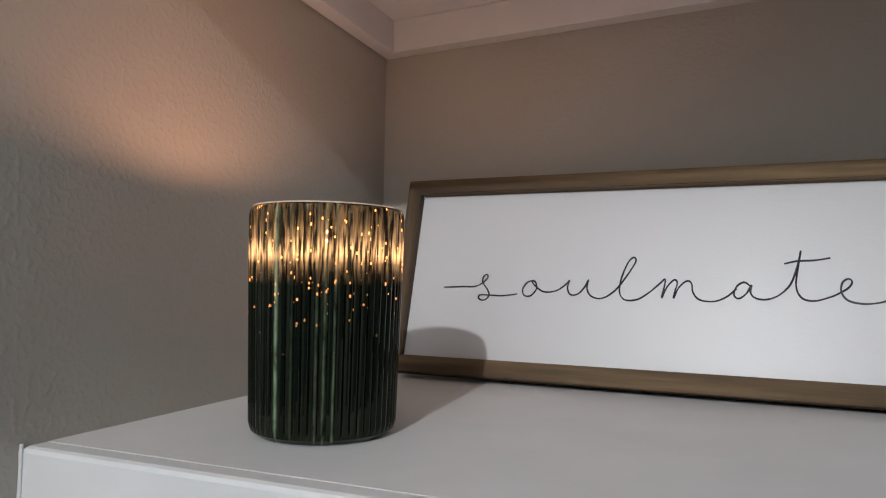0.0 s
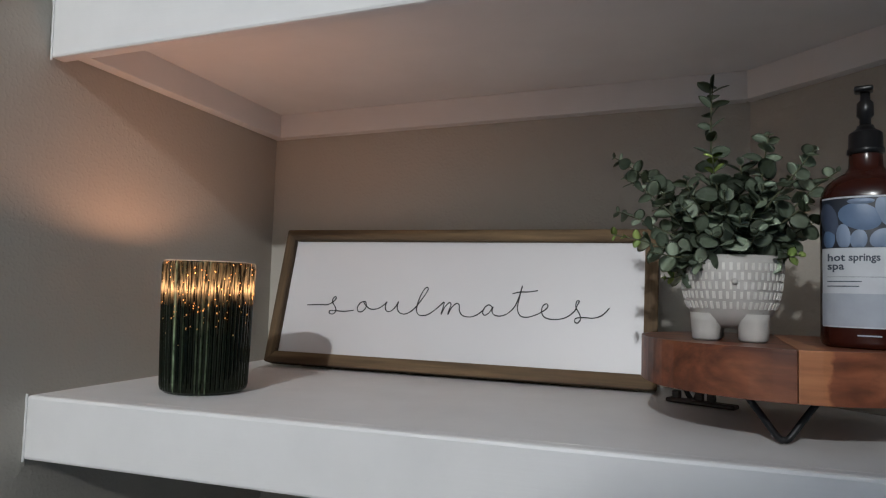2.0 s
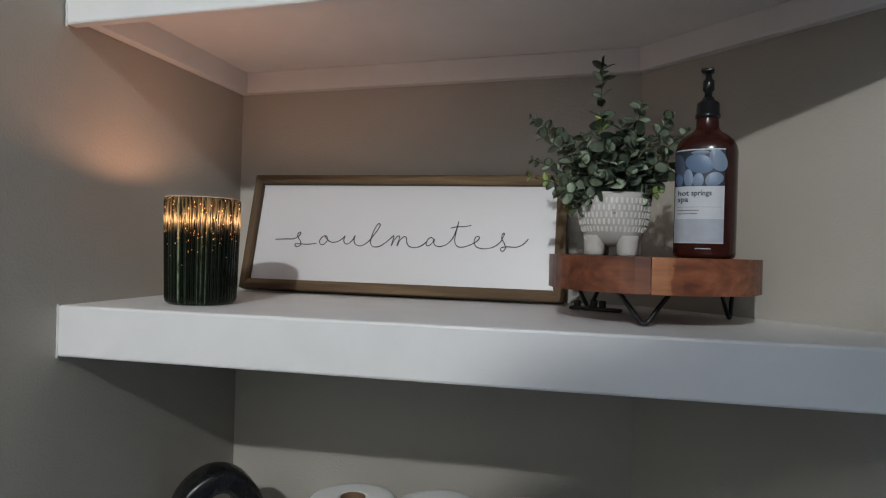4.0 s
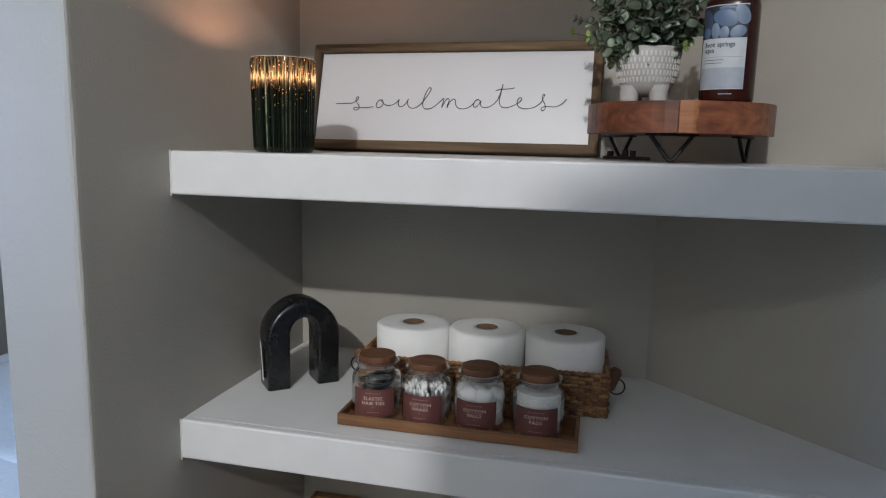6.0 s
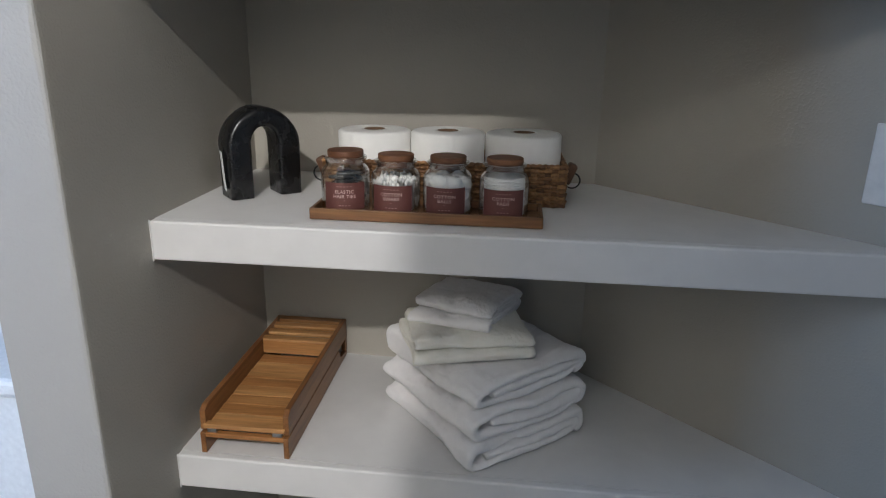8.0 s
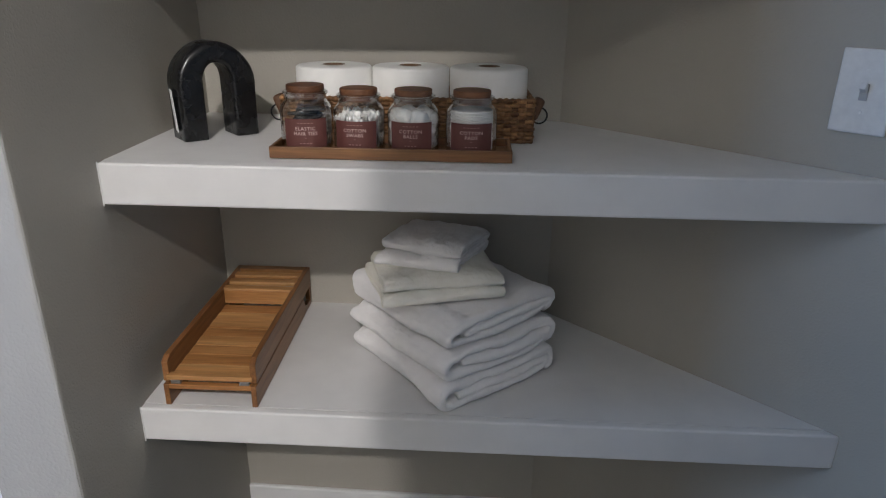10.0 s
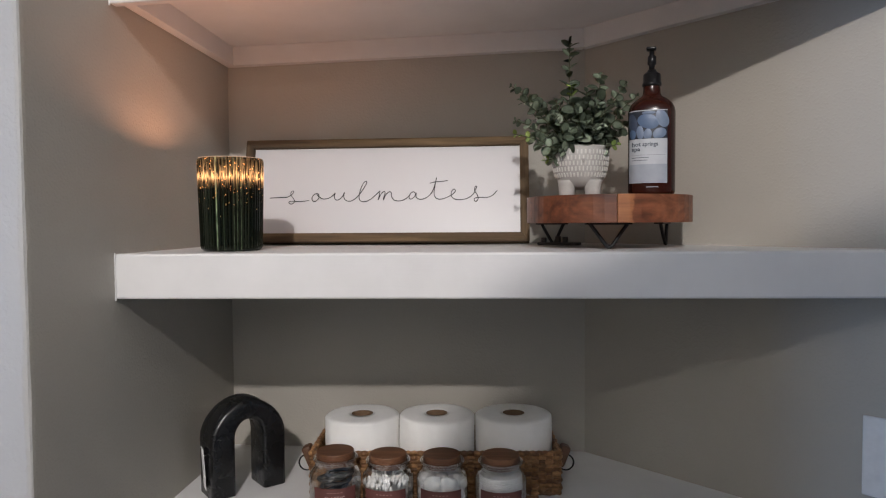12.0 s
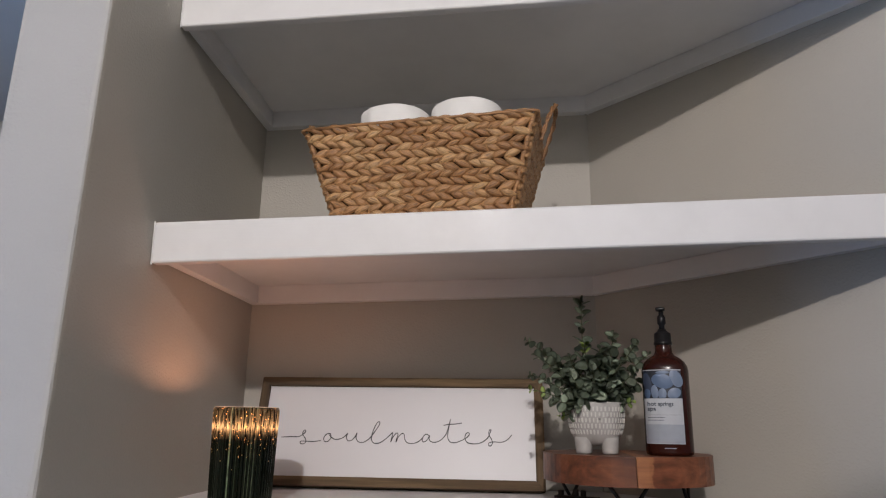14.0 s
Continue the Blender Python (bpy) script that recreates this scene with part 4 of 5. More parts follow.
def jar(x, y, words, fill, label, turn, tall=0.895):
    j = thing("glass_jar", label, "jar", TRAY @ pose(x, y, 0.0074, 0, 0, turn) @ Matrix.Diagonal((1, 1, tall, 1)), "labelled jars on the tray")
    outer = [(0.0, 0.0), (0.037, 0.0), (0.0405, 0.002), (JAR_R, 0.006), (JAR_R, 0.068), (0.0412, 0.0755), (0.0365, 0.082), (0.0335, 0.0865), (0.0335, 0.094), (0.0355, 0.0965), (0.0368, 0.0985), (0.0363, 0.101), (0.034, 0.102)]
    inner = [(0.0325, 0.1015), (0.0312, 0.0915), (0.0312, 0.085)]
    g = part("glass", lathe(outer + inner[:3], 40, close=False), GLASS, j, smooth=True)
    g.visible_shadow = False
    lid = part("lid", lathe([(0.0, 0.09), (0.0295, 0.09), (0.0296, 0.1025), (0.0303, 0.103), (0.0307, 0.1042), (0.0307, 0.1108), (0.03, 0.1122), (0.0, 0.1125)], 40, close=False), CORK, j, "brown wooden lid", smooth=False)
    lab = part("label", patch(JAR_R + 0.0002, 0.86, 0.0090, 0.0590, 0.0003, 20), MAROON, j, "maroon paper label")
    R = JAR_R + 0.0008
    z = 0.0424
    for line in words:
        roll_paper_text(line, 0.0086, R, z, PINKINK, lab, spread=1.05)
        z -= 0.0086
    for half, z0, z1 in ((0.32, 0.0515, 0.0526), (0.05, 0.0262, 0.0270), (0.25, 0.0166, 0.0178)):
        n = max(1, int(half / 0.055))
        for k in range(n):
            c = -half + (k + 0.5) * 2 * half / n
            part("print_bar", patch(R - 0.0002, half / n * 0.62, z0, z1, 0.0003, 2, None, c), DIMINK, lab)
    rnd = random.Random(len(label))
    if fill == "ties":
        for k in range(10):
            pts = [(0.021 * math.cos(q), 0.021 * math.sin(q), 0) for q in [2 * math.pi * s / 20 for s in range(21)]]
            ob = part("hair_tie", tube(pts, 0.0034, 6), HAIRTIE, j, smooth=True)
            ob.matrix_local = pose(rnd.uniform(-0.01, 0.01), rnd.uniform(-0.01, 0.01), 0.012 + 0.0062 * k, rnd.uniform(-14, 14), rnd.uniform(-14, 14), 0)
    elif fill == "swabs":
        for k in range(120):
            q, d = rnd.uniform(0, 6.28), 0.034 * math.sqrt(rnd.random())
            x0, y0 = d * math.cos(q), d * math.sin(q)
            top = 0.069 + rnd.uniform(-0.006, 0.010) - d * 0.12
            lean = rnd.uniform(-0.012, 0.004)
            bm = tube([(x0, y0, 0.007), (x0 + lean, y0, top - 0.011), (x0 + lean, y0, top - 0.01), (x0 + lean, y0, top - 0.004), (x0 + lean, y0, top)], 0.0012, 6,
                      taper=lambda u: (1, 1, 2.3, 2.7, 1.2)[int(round(u * 4))])
            part("cotton_swab", bm, COTTON, j, smooth=True)
    elif fill == "balls":
        for lev in range(3):
            for k in range(6):
                q = k * 1.047 + lev * 0.5
                d = 0.0245 if k else 0.0245
                bm = bmesh.new()
                bmesh.ops.create_icosphere(bm, subdivisions=3, radius=0.0162)
                for v in bm.verts:
                    v.co *= 1 + 0.3 * noise.noise(v.co * 75 + Vector((k, lev, 0)))
                part("cotton_ball", bm, COTTON, j, smooth=True).location = (d * math.cos(q), d * math.sin(q), 0.0205 + 0.021 * lev)
            bm = bmesh.new()
            bmesh.ops.create_icosphere(bm, subdivisions=3, radius=0.0135)
            part("cotton_ball", bm, COTTON, j, smooth=True).location = (0, 0, 0.02 + 0.0215 * lev)
    else:
        for k in range(17):
            z = 0.0065 + 0.0042 * k
            part("cotton_pad", lathe([(0.0, z), (0.034, z), (0.0352, z + 0.002), (0.034, z + 0.0041), (0.0, z + 0.0041)], 28, close=False), COTTON, j).location = (rnd.uniform(-0.001, 0.001), rnd.uniform(-0.001, 0.001), 0)
    return j


jar(-0.1435, 0.0015, ("ELASTIC", "HAIR TIES"), "ties", "clear glass jar of black hair ties, maroon label", 9, 0.93)
jar(-0.0560, 0.0015, ("COTTON", "SWABS"), "swabs", "clear glass jar full of cotton swabs, maroon label", -2)
jar(0.0335, 0.001, ("COTTON", "BALLS"), "balls", "clear glass jar of white cotton balls, maroon label", -2)
jar(0.1290, 0.0005, ("COTTON", "PADS"), "pads", "clear glass jar of stacked cotton pads, maroon label", 0)

# ---- third shelf: basket of paper rolls ----
BIN = pose(0.1005, 0.5625, S3, 0, 0, 3.6)


def rattan_basket():
    b = thing("rattan_basket", "low dark brown woven basket holding white paper rolls", "basket", BIN)
    w, d, h = 0.222, 0.077, 0.079
    part("bottom", box(-w + 0.006, w - 0.006, -d + 0.006, d - 0.006, 0.0, 0.005), RATTAN, b)
    for x0, x1, y0, y1 in ((-w, w, -d + 0.001, -d + 0.004), (-w, w, d - 0.004, d - 0.001), (-w + 0.001, -w + 0.004, -d + 0.004, d - 0.004), (w - 0.004, w - 0.001, -d + 0.004, d - 0.004)):
        part("lining", box(x0, x1, y0, y1, 0.002, h - 0.004), RATTAN, b)
    sides = (("front_weave", (-w, -d), (w, -d)), ("side_weave", (w, -d), (w, d)), ("back_weave", (w, d), (-w, d)), ("side_weave", (-w, d), (-w, -d)))
    for name, p, q in sides:
        p, q = Vector((*p, 0)), Vector((*q, 0))
        long = (q - p).length
        along = (q - p).normalized()
        out = Vector((along.y, -along.x, 0))
        bm = bmesh.new()
        posts = max(4, int(long / 0.0125))
        rows = 11
        for r in range(rows):
            z = 0.004 + (h - 0.008) * r / (rows - 1)
            for k in range(posts):
                sgn = 1 if (k + r) % 2 else -1
                a, c = p + along * long * k / posts, p + along * long * (k + 1) / posts
                m = (a + c) / 2
                e = 0.0006
                tube([a - out * sgn * e + Vector((0, 0, z)), m + out * sgn * 0.0028 + Vector((0, 0, z + 0.0004 * math.sin(k * 2.1 + r))), c - out * sgn * e + Vector((0, 0, z))], 0.0038, 6, bm)
        for k in range(posts + 1):
            a = p + along * long * k / posts
            tube([a + Vector((0, 0, 0.001)), a + Vector((0, 0, h - 0.002))], 0.0022, 5, bm)
        part(name, bm, RATTAN, b, smooth=True)
    bm = bmesh.new()
    corners = [Vector((-w, -d, h)), Vector((w, -d, h)), Vector((w, d, h)), Vector((-w, d, h))]
    for a, c in zip(corners, corners[1:] + corners[:1]):
        n = max(6, int((c - a).length / 0.011))
        for k in range(n):
            s, e = a.lerp(c, k / n), a.lerp(c, (k + 1.35) / n)
            tube([s + Vector((0, 0, -0.0035)), (s + e) / 2 + Vector((0, 0, -0.0012)), e + Vector((0, 0, -0.0035))], 0.0036, 6, bm)
    part("rim", bm, RATTAN, b, smooth=True)
    for sgn in (-1, 1):
        h_ob = part("handle", box(-0.009, 0.009, -0.013, 0.013, -0.024, 0.016, 0.005), LEATHER, b, "brown leather tab with a black ring")
        h_ob.matrix_local = pose(sgn * (w + 0.013), -0.03, 0.06, 0, sgn * 22, 0)
        ring = [(0.0145 * math.cos(q), 0, 0.0145 * math.sin(q)) for q in [2 * math.pi * k / 20 for k in range(21)]]
        part("ring", tube(ring, 0.0016, 6), IRON, h_ob, smooth=True).location = (sgn * 0.011, 0, -0.014)


rattan_basket()


def paper_roll(where, height=0.1205, radius=0.0692, label="white toilet paper roll standing in the brown basket", group="paper rolls in the brown basket"):
    r = thing("paper_roll", label, "paper roll", where, group)
    c = 0.0205

    def soft(a, q, z):
        return q * (1 + 0.008 * math.sin(2 * a + 1) + 0.006 * math.sin(5 * a + 30 * z) + 0.004 * math.sin(9 * a)) if q > 0.03 else q

    body = [(c, 0.001), (radius - 0.004, 0.001), (radius, 0.005), (radius + 0.0006, height * 0.5), (radius, height - 0.004), (radius - 0.0035, height - 0.0008)]
    body += [(radius * f + c * (1 - f), height + 0.0006 * (k % 2)) for k, f in enumerate((0.8, 0.6, 0.45, 0.3, 0.15, 0.0))]
    body += [(c, 0.001)]
    part("paper", lathe(body, 56, soft, close=False), TISSUE, r, smooth=True)
    part("core", lathe([(c - 0.0002, 0.002), (c - 0.0002, height + 0.0006), (c - 0.0014, height + 0.0004), (c - 0.0014, 0.002)], 32, close=False), CORE, r, "brown cardboard core", smooth=True)
    return r


paper_roll(BIN @ pose(-0.1395, -0.002, 0.0055, 0, 0, 10), 0.1212, 0.0690)
paper_roll(BIN @ pose(0.0015, 0.000, 0.0055, 0, 0, 100), 0.1212, 0.0710)
paper_roll(BIN @ pose(0.1465, 0.000, 0.0055, 0, 0, 200), 0.1212, 0.0715)

# ---- fourth shelf: folded towels ----
S4 = 0.5768


def ribbon_mesh(path, thick, length, seed, steps=88, sag=0.004, rumple=1.0, blunt=0.3):
    """Cloth of some thickness whose cross-section follows a path in (u, z), run along v, softened by folds."""
    line = spline([(u, 0, z) for u, z in path], 8)
    n = len(line)
    bm = bmesh.new()
    top_z = max(p.z for p in line)
    rows = []
    for s in range(steps + 1):
        f = s / steps
        v = f * length
        row = []
        for side in (1, -1):
            for k in range(n):
                p = line[k]
                t = (line[min(k + 1, n - 1)] - line[max(k - 1, 0)]).normalized()
                nor = Vector((-t.z, 0, t.x))
                end = min(f, 1 - f) * length
                e = 1 - min(1, end / (thick * 0.55))
                soft = thick / 2 * (blunt + (1 - blunt) * math.sqrt(max(0.0, 1 - e * e)))
                q = p + nor * side * soft
                w = Vector((q.x * 9 + seed, v * 9, q.z * 30))
                wob = noise.noise(w) * 0.0068 + noise.noise(w * 3.1) * 0.0030 + noise.noise(w * 8.0) * 0.0009 - abs(noise.noise(w * 2.3 + Vector((0, 4, 0)))) * 0.004 + noise.noise(Vector((q.x, v, q.z)) * 210) * 0.0014
                wob *= rumple
                row.append(bm.verts.new((q.x + noise.noise(w + Vector((7, 3, 1))) * 0.010, v + noise.noise(w + Vector((2, 9, 4))) * 0.012,
                                         max(0.0002, q.z + wob * min(1, q.z / 0.012) - sag * (q.z / top_z) * (1 - min(1, end / 0.04))))))
        rows.append(row)
    for a, b in zip(rows, rows[1:]):
        for k in range(n - 1):
            bm.faces.new((a[k], a[k + 1], b[k + 1], b[k]))
            bm.faces.new((b[n + k], b[n + k + 1], a[n + k + 1], a[n + k]))
        bm.faces.new((a[0], b[0], b[n], a[n]))
        bm.faces.new((a[2 * n - 1], b[2 * n - 1], b[n - 1], a[n - 1]))
    for row in (rows[0], rows[-1]):
        for k in range(n - 1):
            bm.faces.new((row[k], row[k + 1], row[n + k + 1], row[n + k]))
    bmesh.ops.recalc_face_normals(bm, faces=list(bm.faces))
    return bm


def towel(where, long, deep, thick, material, seed, label, group, rumple=1.0):
    """A towel folded into a flat loop with its edge tucked in."""
    t = thick
    path = [(0.03, 1.55 * t), (long * 0.5, 1.52 * t), (long - 0.06, 1.5 * t), (long - 0.014, 1.47 * t), (long - 0.012, 1.3 * t), (long - 0.05, 0.53 * t), (long * 0.4, 0.5 * t), (0.03, 0.5 * t), (0.004, 0.62 * t),
            (-0.006, 1.35 * t), (-0.003, 2.05 * t), (0.014, 2.5 * t), (0.06, 2.56 * t), (long * 0.5, 2.56 * t), (long - 0.03, 2.5 * t), (long - 0.004, 2.2 * t), (long + 0.003, 1.4 * t), (long - 0.004, 0.75 * t), (long - 0.02, 0.5 * t)]
    path = [(u, z * 0.985) for u, z in path]
    ob = part("towel" if material is TERRY else "washcloth", ribbon_mesh(path, t * 0.96, deep, seed, rumple=rumple, blunt=0.3 if thick > 0.012 else 0.6), material, None, smooth=True)
    ob.matrix_world = where
    return tagged(ob, label, "towel", group)


BASE = pose(0.197, 0.308, S4, 0, 0, 41)
for du, dv, lift, turn, seed in ((0.0, 0.0, 0.0, 0, 1.3), (0.002, 0.0, 0.0575, 1.5, 5.1), (0.014, 0.010, 0.115, 3, 9.4)):
    towel(BASE @ pose(du, dv, lift, 0, 0, turn), 0.262, 0.310, 0.0193, TERRY, seed, "white folded terry bath towel in a stack", "stacked bath towels", 1.1)
cloths = ((0.292, 0.438, 108, 0.168, 0.232, 0.0092, CREAM, 14.0, 0.6), (0.284, 0.442, 105, 0.166, 0.222, 0.0092, CREAM, 18.0, 0.8), (0.206, 0.430, 74, 0.168, 0.172, 0.0100, TERRY, 25.0, 1.0), (0.204, 0.440, 70, 0.156, 0.160, 0.0096, TERRY, 37.0, 1.2))
height = S4 + 0.173
for x, y, turn, long, deep, thick, mat, seed, rumple in cloths:
    lean = 3.5 if mat is TERRY else 0
    towel(pose(x, y, height, -lean * 0.4, lean, turn), long, deep, thick, mat, seed, ("cream" if mat is CREAM else "white") + " folded washcloth on top of the towel stack", "stacked washcloths", rumple)
    height += thick * 2.5

# ---- fourth shelf: folded bamboo bath caddy ----


def caddy():
    c = thing("bath_caddy", "folded honey bamboo slatted bath caddy with side rails", "caddy", pose(-0.2305, 0.292, S4, 0, 0, 1.8) @ Matrix.Diagonal((1, 1, 1.07, 1)))
    w, long = 0.0845, 0.436
    for s in (-1, 1):
        x0, x1 = (s * w, s * (w - 0.011)) if s < 0 else (w - 0.011, w)
        rail = prism([(0.006, 0.043), (long, 0.043), (long, 0.087), (0.02, 0.087), (0.006, 0.079)], x0, x1, 0.0012)
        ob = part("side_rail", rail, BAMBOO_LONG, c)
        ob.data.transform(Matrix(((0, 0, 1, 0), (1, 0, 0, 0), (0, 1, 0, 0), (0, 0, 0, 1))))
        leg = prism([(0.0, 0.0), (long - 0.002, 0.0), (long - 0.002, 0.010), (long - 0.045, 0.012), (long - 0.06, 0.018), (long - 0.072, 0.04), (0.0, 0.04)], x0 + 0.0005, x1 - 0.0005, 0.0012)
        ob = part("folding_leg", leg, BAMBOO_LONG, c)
        ob.data.transform(Matrix(((0, 0, 1, 0), (1, 0, 0, 0), (0, 1, 0, 0), (0, 0, 0, 1))))
    inner = w - 0.0112
    for k in range(8):
        y = 0.018 + k * 0.0355
        part("slat", box(-inner, inner, y, y + 0.0336, 0.044, 0.051, 0.0022), BAMBOO, c).matrix_local = pose(0, y, 0.0475, 2.4 + 1.2 * math.sin(2.7 * k)) @ pose(0, -y, -0.0475)
    for k in range(4):
        y = 0.302 + k * 0.0372
        part("slat", box(-inner - 0.004, inner + 0.004, y, y + 0.0215, 0.0790, 0.0872, 0.0022), BAMBOO, c)
    part("riser_board", box(-inner, inner, 0.3, 0.3055, 0.055, 0.084, 0.001), BAMBOO, c)
    part("front_bar", box(-inner - 0.004, inner + 0.004, 0.002, 0.016, 0.0475, 0.0565, 0.0012), BAMBOO, c)
    part("front_bar", box(-inner - 0.004, inner + 0.004, 0.001, 0.013, 0.031, 0.0395, 0.0012), BAMBOO, c)
    for x in (-0.062, 0.062):
        part("hinge_bracket", box(x - 0.009, x + 0.009, 0.003, 0.012, 0.0398, 0.0472, 0.0008), STEEL, c, "small grey metal hinge")
    for s in (-1, 1):
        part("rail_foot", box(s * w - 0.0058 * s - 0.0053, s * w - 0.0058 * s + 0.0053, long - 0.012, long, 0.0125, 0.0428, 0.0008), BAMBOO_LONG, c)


caddy()

# ---- top shelf: braided basket ----


def strand_mesh(k):
    """One flat, plump turn of braided fibre, creased along its back and pointed at both ends, along x."""
    bm = bmesh.new()
    rings = []
    sides, cuts = 8, 8
    for i in range(cuts + 1):
        u = i / cuts
        r = math.sin(math.pi * (0.02 + 0.96 * u ** (0.85 + 0.1 * (k % 3)))) ** 0.95
        bend = 0.0011 * math.sin(math.pi * u) * (1 if k % 2 else -1)
        ring = []
        for s in range(sides):
            a = 2 * math.pi * s / sides + 0.2 * (k % 2)
            crease = 0.84 if s == (k + 7) % 3 else 1.0
            ring.append(bm.verts.new(((u - 0.5) * 0.0335, r * 0.0066 * math.sin(a) + bend, crease * r * 0.0078 * math.cos(a))))
        rings.append(ring)
    for a, b in zip(rings, rings[1:]):
        for s in range(sides):
            n = (s + 1) % sides
            bm.faces.new((a[s], a[n], b[n], b[s]))
    bm.faces.new(rings[0][::-1])
    bm.faces.new(rings[-1])
    me = bpy.data.meshes.new("strand")
    bm.to_mesh(me)
    bm.free()
    me.materials.append(STRAND)
    me.shade_smooth()
    return me


def braided_basket():
    where = pose(0.077, 0.435, 1.9215, 0, -1.4, -5.0)
    b = thing("seagrass_basket", "tapered tan braided water hyacinth basket with rope handles", "basket", where)
    H = 0.172
    top, low = (0.199, 0.122), (0.149, 0.088)
    rnd = random.Random(4)
    kinds = [strand_mesh(k) for k in range(6)]
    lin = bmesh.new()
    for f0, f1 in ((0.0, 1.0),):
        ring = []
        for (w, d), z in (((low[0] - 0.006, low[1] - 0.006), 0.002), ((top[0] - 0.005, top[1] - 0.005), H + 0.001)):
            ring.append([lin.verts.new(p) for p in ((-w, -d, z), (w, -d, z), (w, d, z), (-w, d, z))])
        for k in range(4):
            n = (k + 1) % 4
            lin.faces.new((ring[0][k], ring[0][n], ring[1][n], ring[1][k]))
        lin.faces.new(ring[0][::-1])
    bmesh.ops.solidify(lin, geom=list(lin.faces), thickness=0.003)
    part("lining", lin, SHADEFIBRE, b, "inner wall of the weave, gap shade put into its dark colour")
    rows = 6.9
    rest = bmesh.new()
    for face in range(4):
        for r in range(7):
            for half in (0, 1):
                f = (r + 0.25 + 0.5 * half) / rows
                z = H * f
                w, d = low[0] + (top[0] - low[0]) * f, low[1] + (top[1] - low[1]) * f
                long = 2 * (w if face % 2 == 0 else d)
                n = int(long / 0.0228) + 1
                for k in range(n):
                    s = -long / 2 + 0.005 + (long - 0.010) * (k + 0.5 + 0.2 * half) / (n + 0.2)
                    tilt = (23 if half == 0 else -23) + rnd.uniform(-4, 4)
                    size = rnd.uniform(1.0, 1.2)
                    lean = math.degrees(math.atan2((top[1] - low[1]) if face % 2 == 0 else (top[0] - low[0]), H))
                    m = pose(0, 0, 0, 0, 0, 90 * face) @ pose(s, -(d if face % 2 == 0 else w), z + rnd.uniform(-0.001, 0.001), 90 + lean, 0, 0) @ pose(0, 0, 0, 0, 7 + rnd.uniform(-2, 2), tilt) @ Matrix.Diagonal((size, size * rnd.uniform(0.9, 1.15), 1.0, 1))
                    me = rnd.choice(kinds)
                    if face == 0:
                        ob = new("strand", me)
                        ob.parent = b
                        ob.matrix_local = m
                    else:
                        start = len(rest.verts)
                        rest.from_mesh(me)
                        rest.verts.ensure_lookup_table()
                        bmesh.ops.transform(rest, matrix=m, verts=rest.verts[start:])
    tagged(part("far_weave", rest, STRAND, b, "braided far sides of the basket", smooth=True), kind="stuff")
    for sx, sy in ((-1, -1), (1, -1), (1, 1), (-1, 1)):
        a, c = Vector((sx * (low[0] - 0.004), sy * (low[1] - 0.004), 0.004)), Vector((sx * (top[0] - 0.004), sy * (top[1] - 0.004), H - 0.003))
        part("corner_braid", tube([a.lerp(c, k / 24) + Vector((sx * 0.001 * math.sin(k * 2.6), 0, 0)) for k in range(25)], 0.0048, 8, taper=lambda q: 1 + 0.2 * math.sin(q * 62)), STRAND, b, smooth=True)
    rim = bmesh.new()
    w, d = top[0] + 0.004, top[1] + 0.005
    corner = [Vector((-w, -d, H - 0.0005)), Vector((w, -d, H - 0.0005)), Vector((w, d, H - 0.0005)), Vector((-w, d, H - 0.0005))]
    part("rim", tube([p for a, c in zip(corner, corner[1:] + corner[:1]) for p in (a.lerp(c, 0.02), a.lerp(c, 0.3) + Vector((0, 0, 0.0015)), a.lerp(c, 0.7), a.lerp(c, 0.98))] + [corner[0].lerp(corner[1], 0.02)], 0.0029, 8, rim), STRAND, b, smooth=True)
    for s in (-1, 1):
        pts = spline([(s * w, -0.045, H - 0.02), (s * (w + 0.012), -0.046, H + 0.014), (s * (w + 0.024), -0.036, H + 0.044), (s * (w + 0.03), 0.0, H + 0.064), (s * (w + 0.024), 0.036, H + 0.044), (s * (w + 0.012), 0.046, H + 0.014), (s * w, 0.045, H - 0.02)], 5)
        bm = bmesh.new()
        for ph in (0, math.pi):
            tube([p + Vector((0.0022 * math.cos(i * 0.9 + ph), 0, 0.0022 * math.sin(i * 0.9 + ph))) for i, p in enumerate(pts)], 0.0027, 6, bm)
        part("handle", bm, STRAND, b, "twisted rope handle", smooth=True)
    for x in (-0.068, 0.068):
        paper_roll(where @ pose(x, 0.0, 0.006, 0, 0, 40 * x), 0.236, 0.0655, "tall white paper roll standing in the braided basket", "paper rolls in the braided basket")


braided_basket()

# ---- light switch on the slanting wall ----


def light_switch():
    mid = Vector((0.811, 0.3605))
    yaw = math.degrees(math.atan2(SLANT.y, SLANT.x))
    s = thing("light_switch", "white toggle light switch with a plain wall plate", "light switch", pose(mid.x, mid.y, 1.1515, 0, 0, yaw))
    plate = part("plate", box(-0.0398, 0.0398, -0.0065, -0.0005, -0.062, 0.062, 0.003, 3), PLASTIC, s)
    part("slot", box(-0.0058, 0.0058, -0.0075, -0.006, -0.0125, 0.0125, 0.0006), card("grey_switch_slot", (0.42, 0.42, 0.42)), plate, "grey recess round the toggle")
    tog = part("toggle", box(-0.0045, 0.0045, -0.014, 0.002, -0.0055, 0.0055, 0.0012), PLASTIC, s)
    tog.matrix_local = pose(0, -0.006, 0.004, -28)
    for z in (-0.03, 0.03):
        part("screw", lathe([(0.0, 0), (0.0032, 0), (0.0028, 0.0009), (0.0, 0.0012)], 12, close=False), PLASTIC, plate).matrix_local = pose(0, -0.0064, z, 90)


light_switch()

# ---- beyond the pillar: bath deck ----


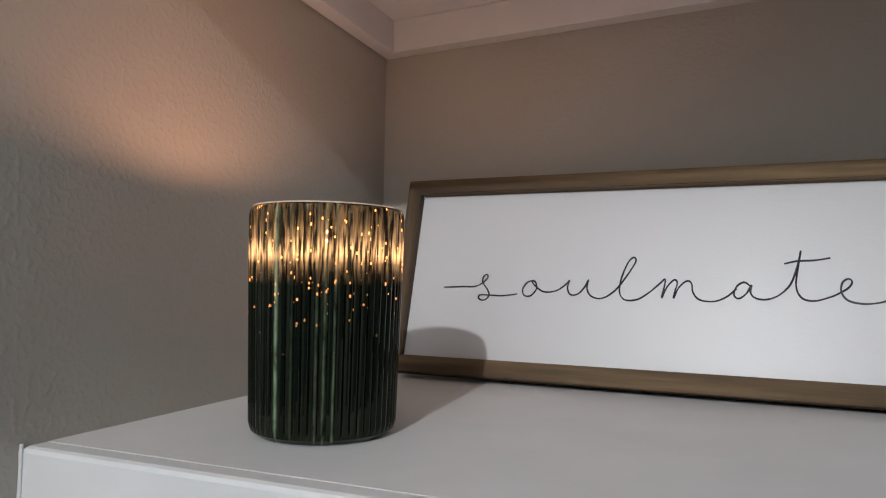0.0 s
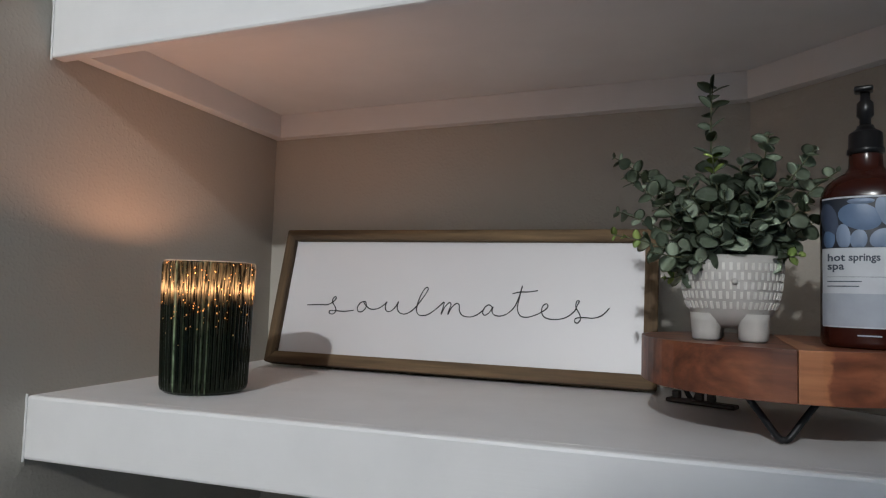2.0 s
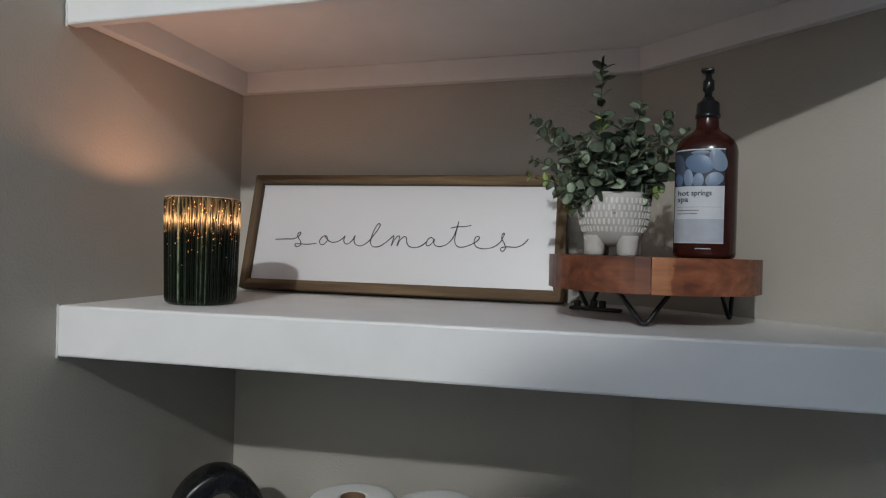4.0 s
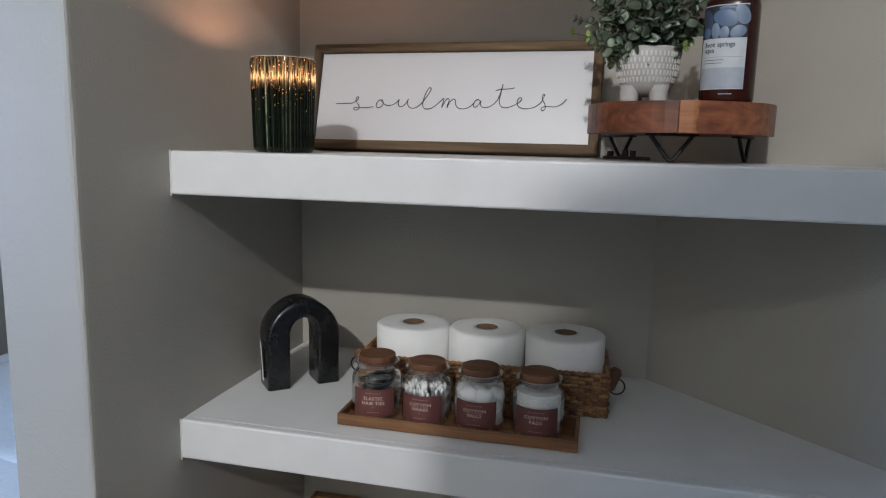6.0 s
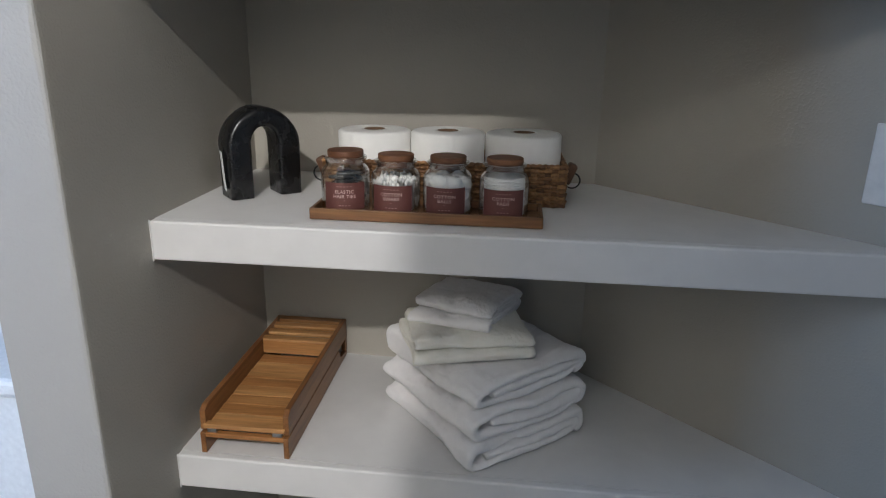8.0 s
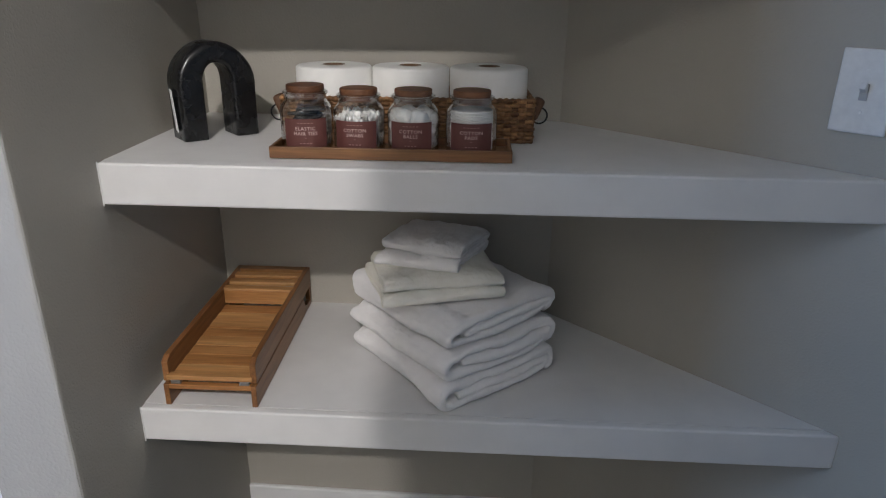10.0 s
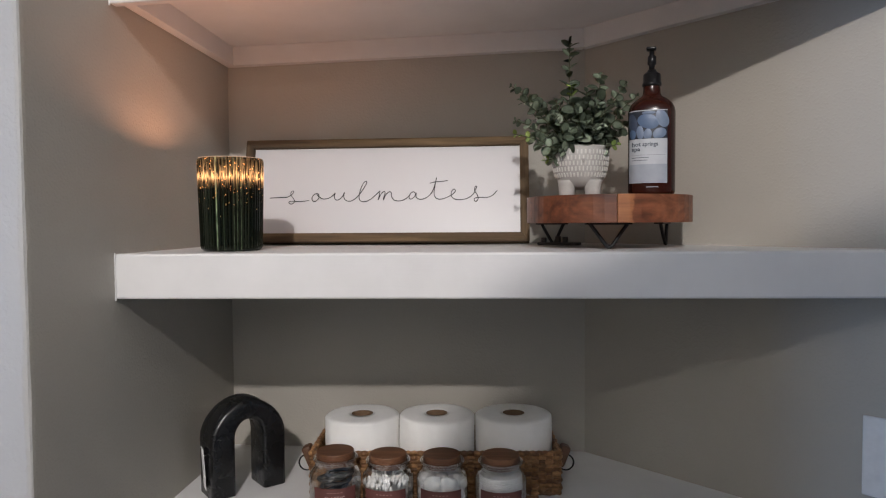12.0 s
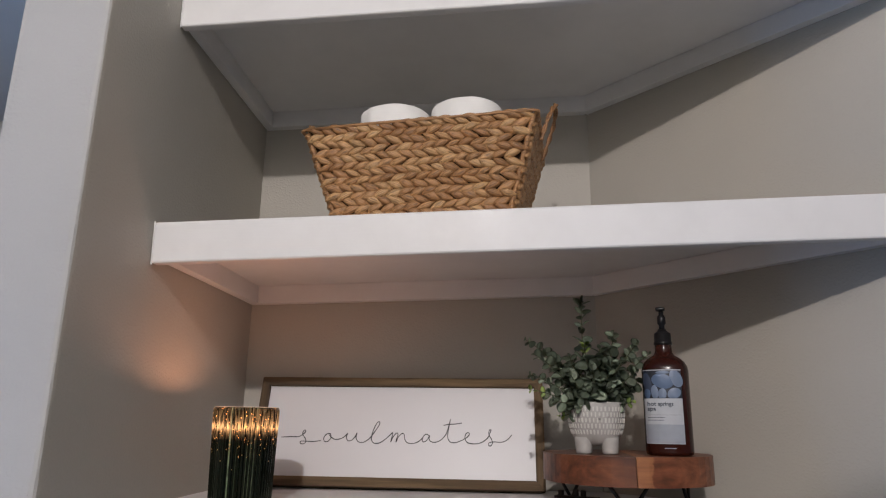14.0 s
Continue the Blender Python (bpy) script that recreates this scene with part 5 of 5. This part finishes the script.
def bath():
    b = thing("bathtub", "white acrylic bathtub beside the pillar", "bathtub", pose(-1.35, 1.35, GROUND))
    part("apron", box(-0.78, 0.80, -0.86, 0.8, 0, 0.63, 0.012), ACRYLIC, b)
    part("deck", box(-0.8, 0.82, -0.88, 0.82, 0.63, 0.675, 0.012), ACRYLIC, b, "white rim of the tub")
    part("basin", lathe([(0.3, 0.678), (0.5, 0.678), (0.55, 0.683), (0.57, 0.676)], 48, lambda a, r, z: r * (1 + 0.25 * abs(math.cos(a))), close=False), ACRYLIC, b, smooth=True)


bath()
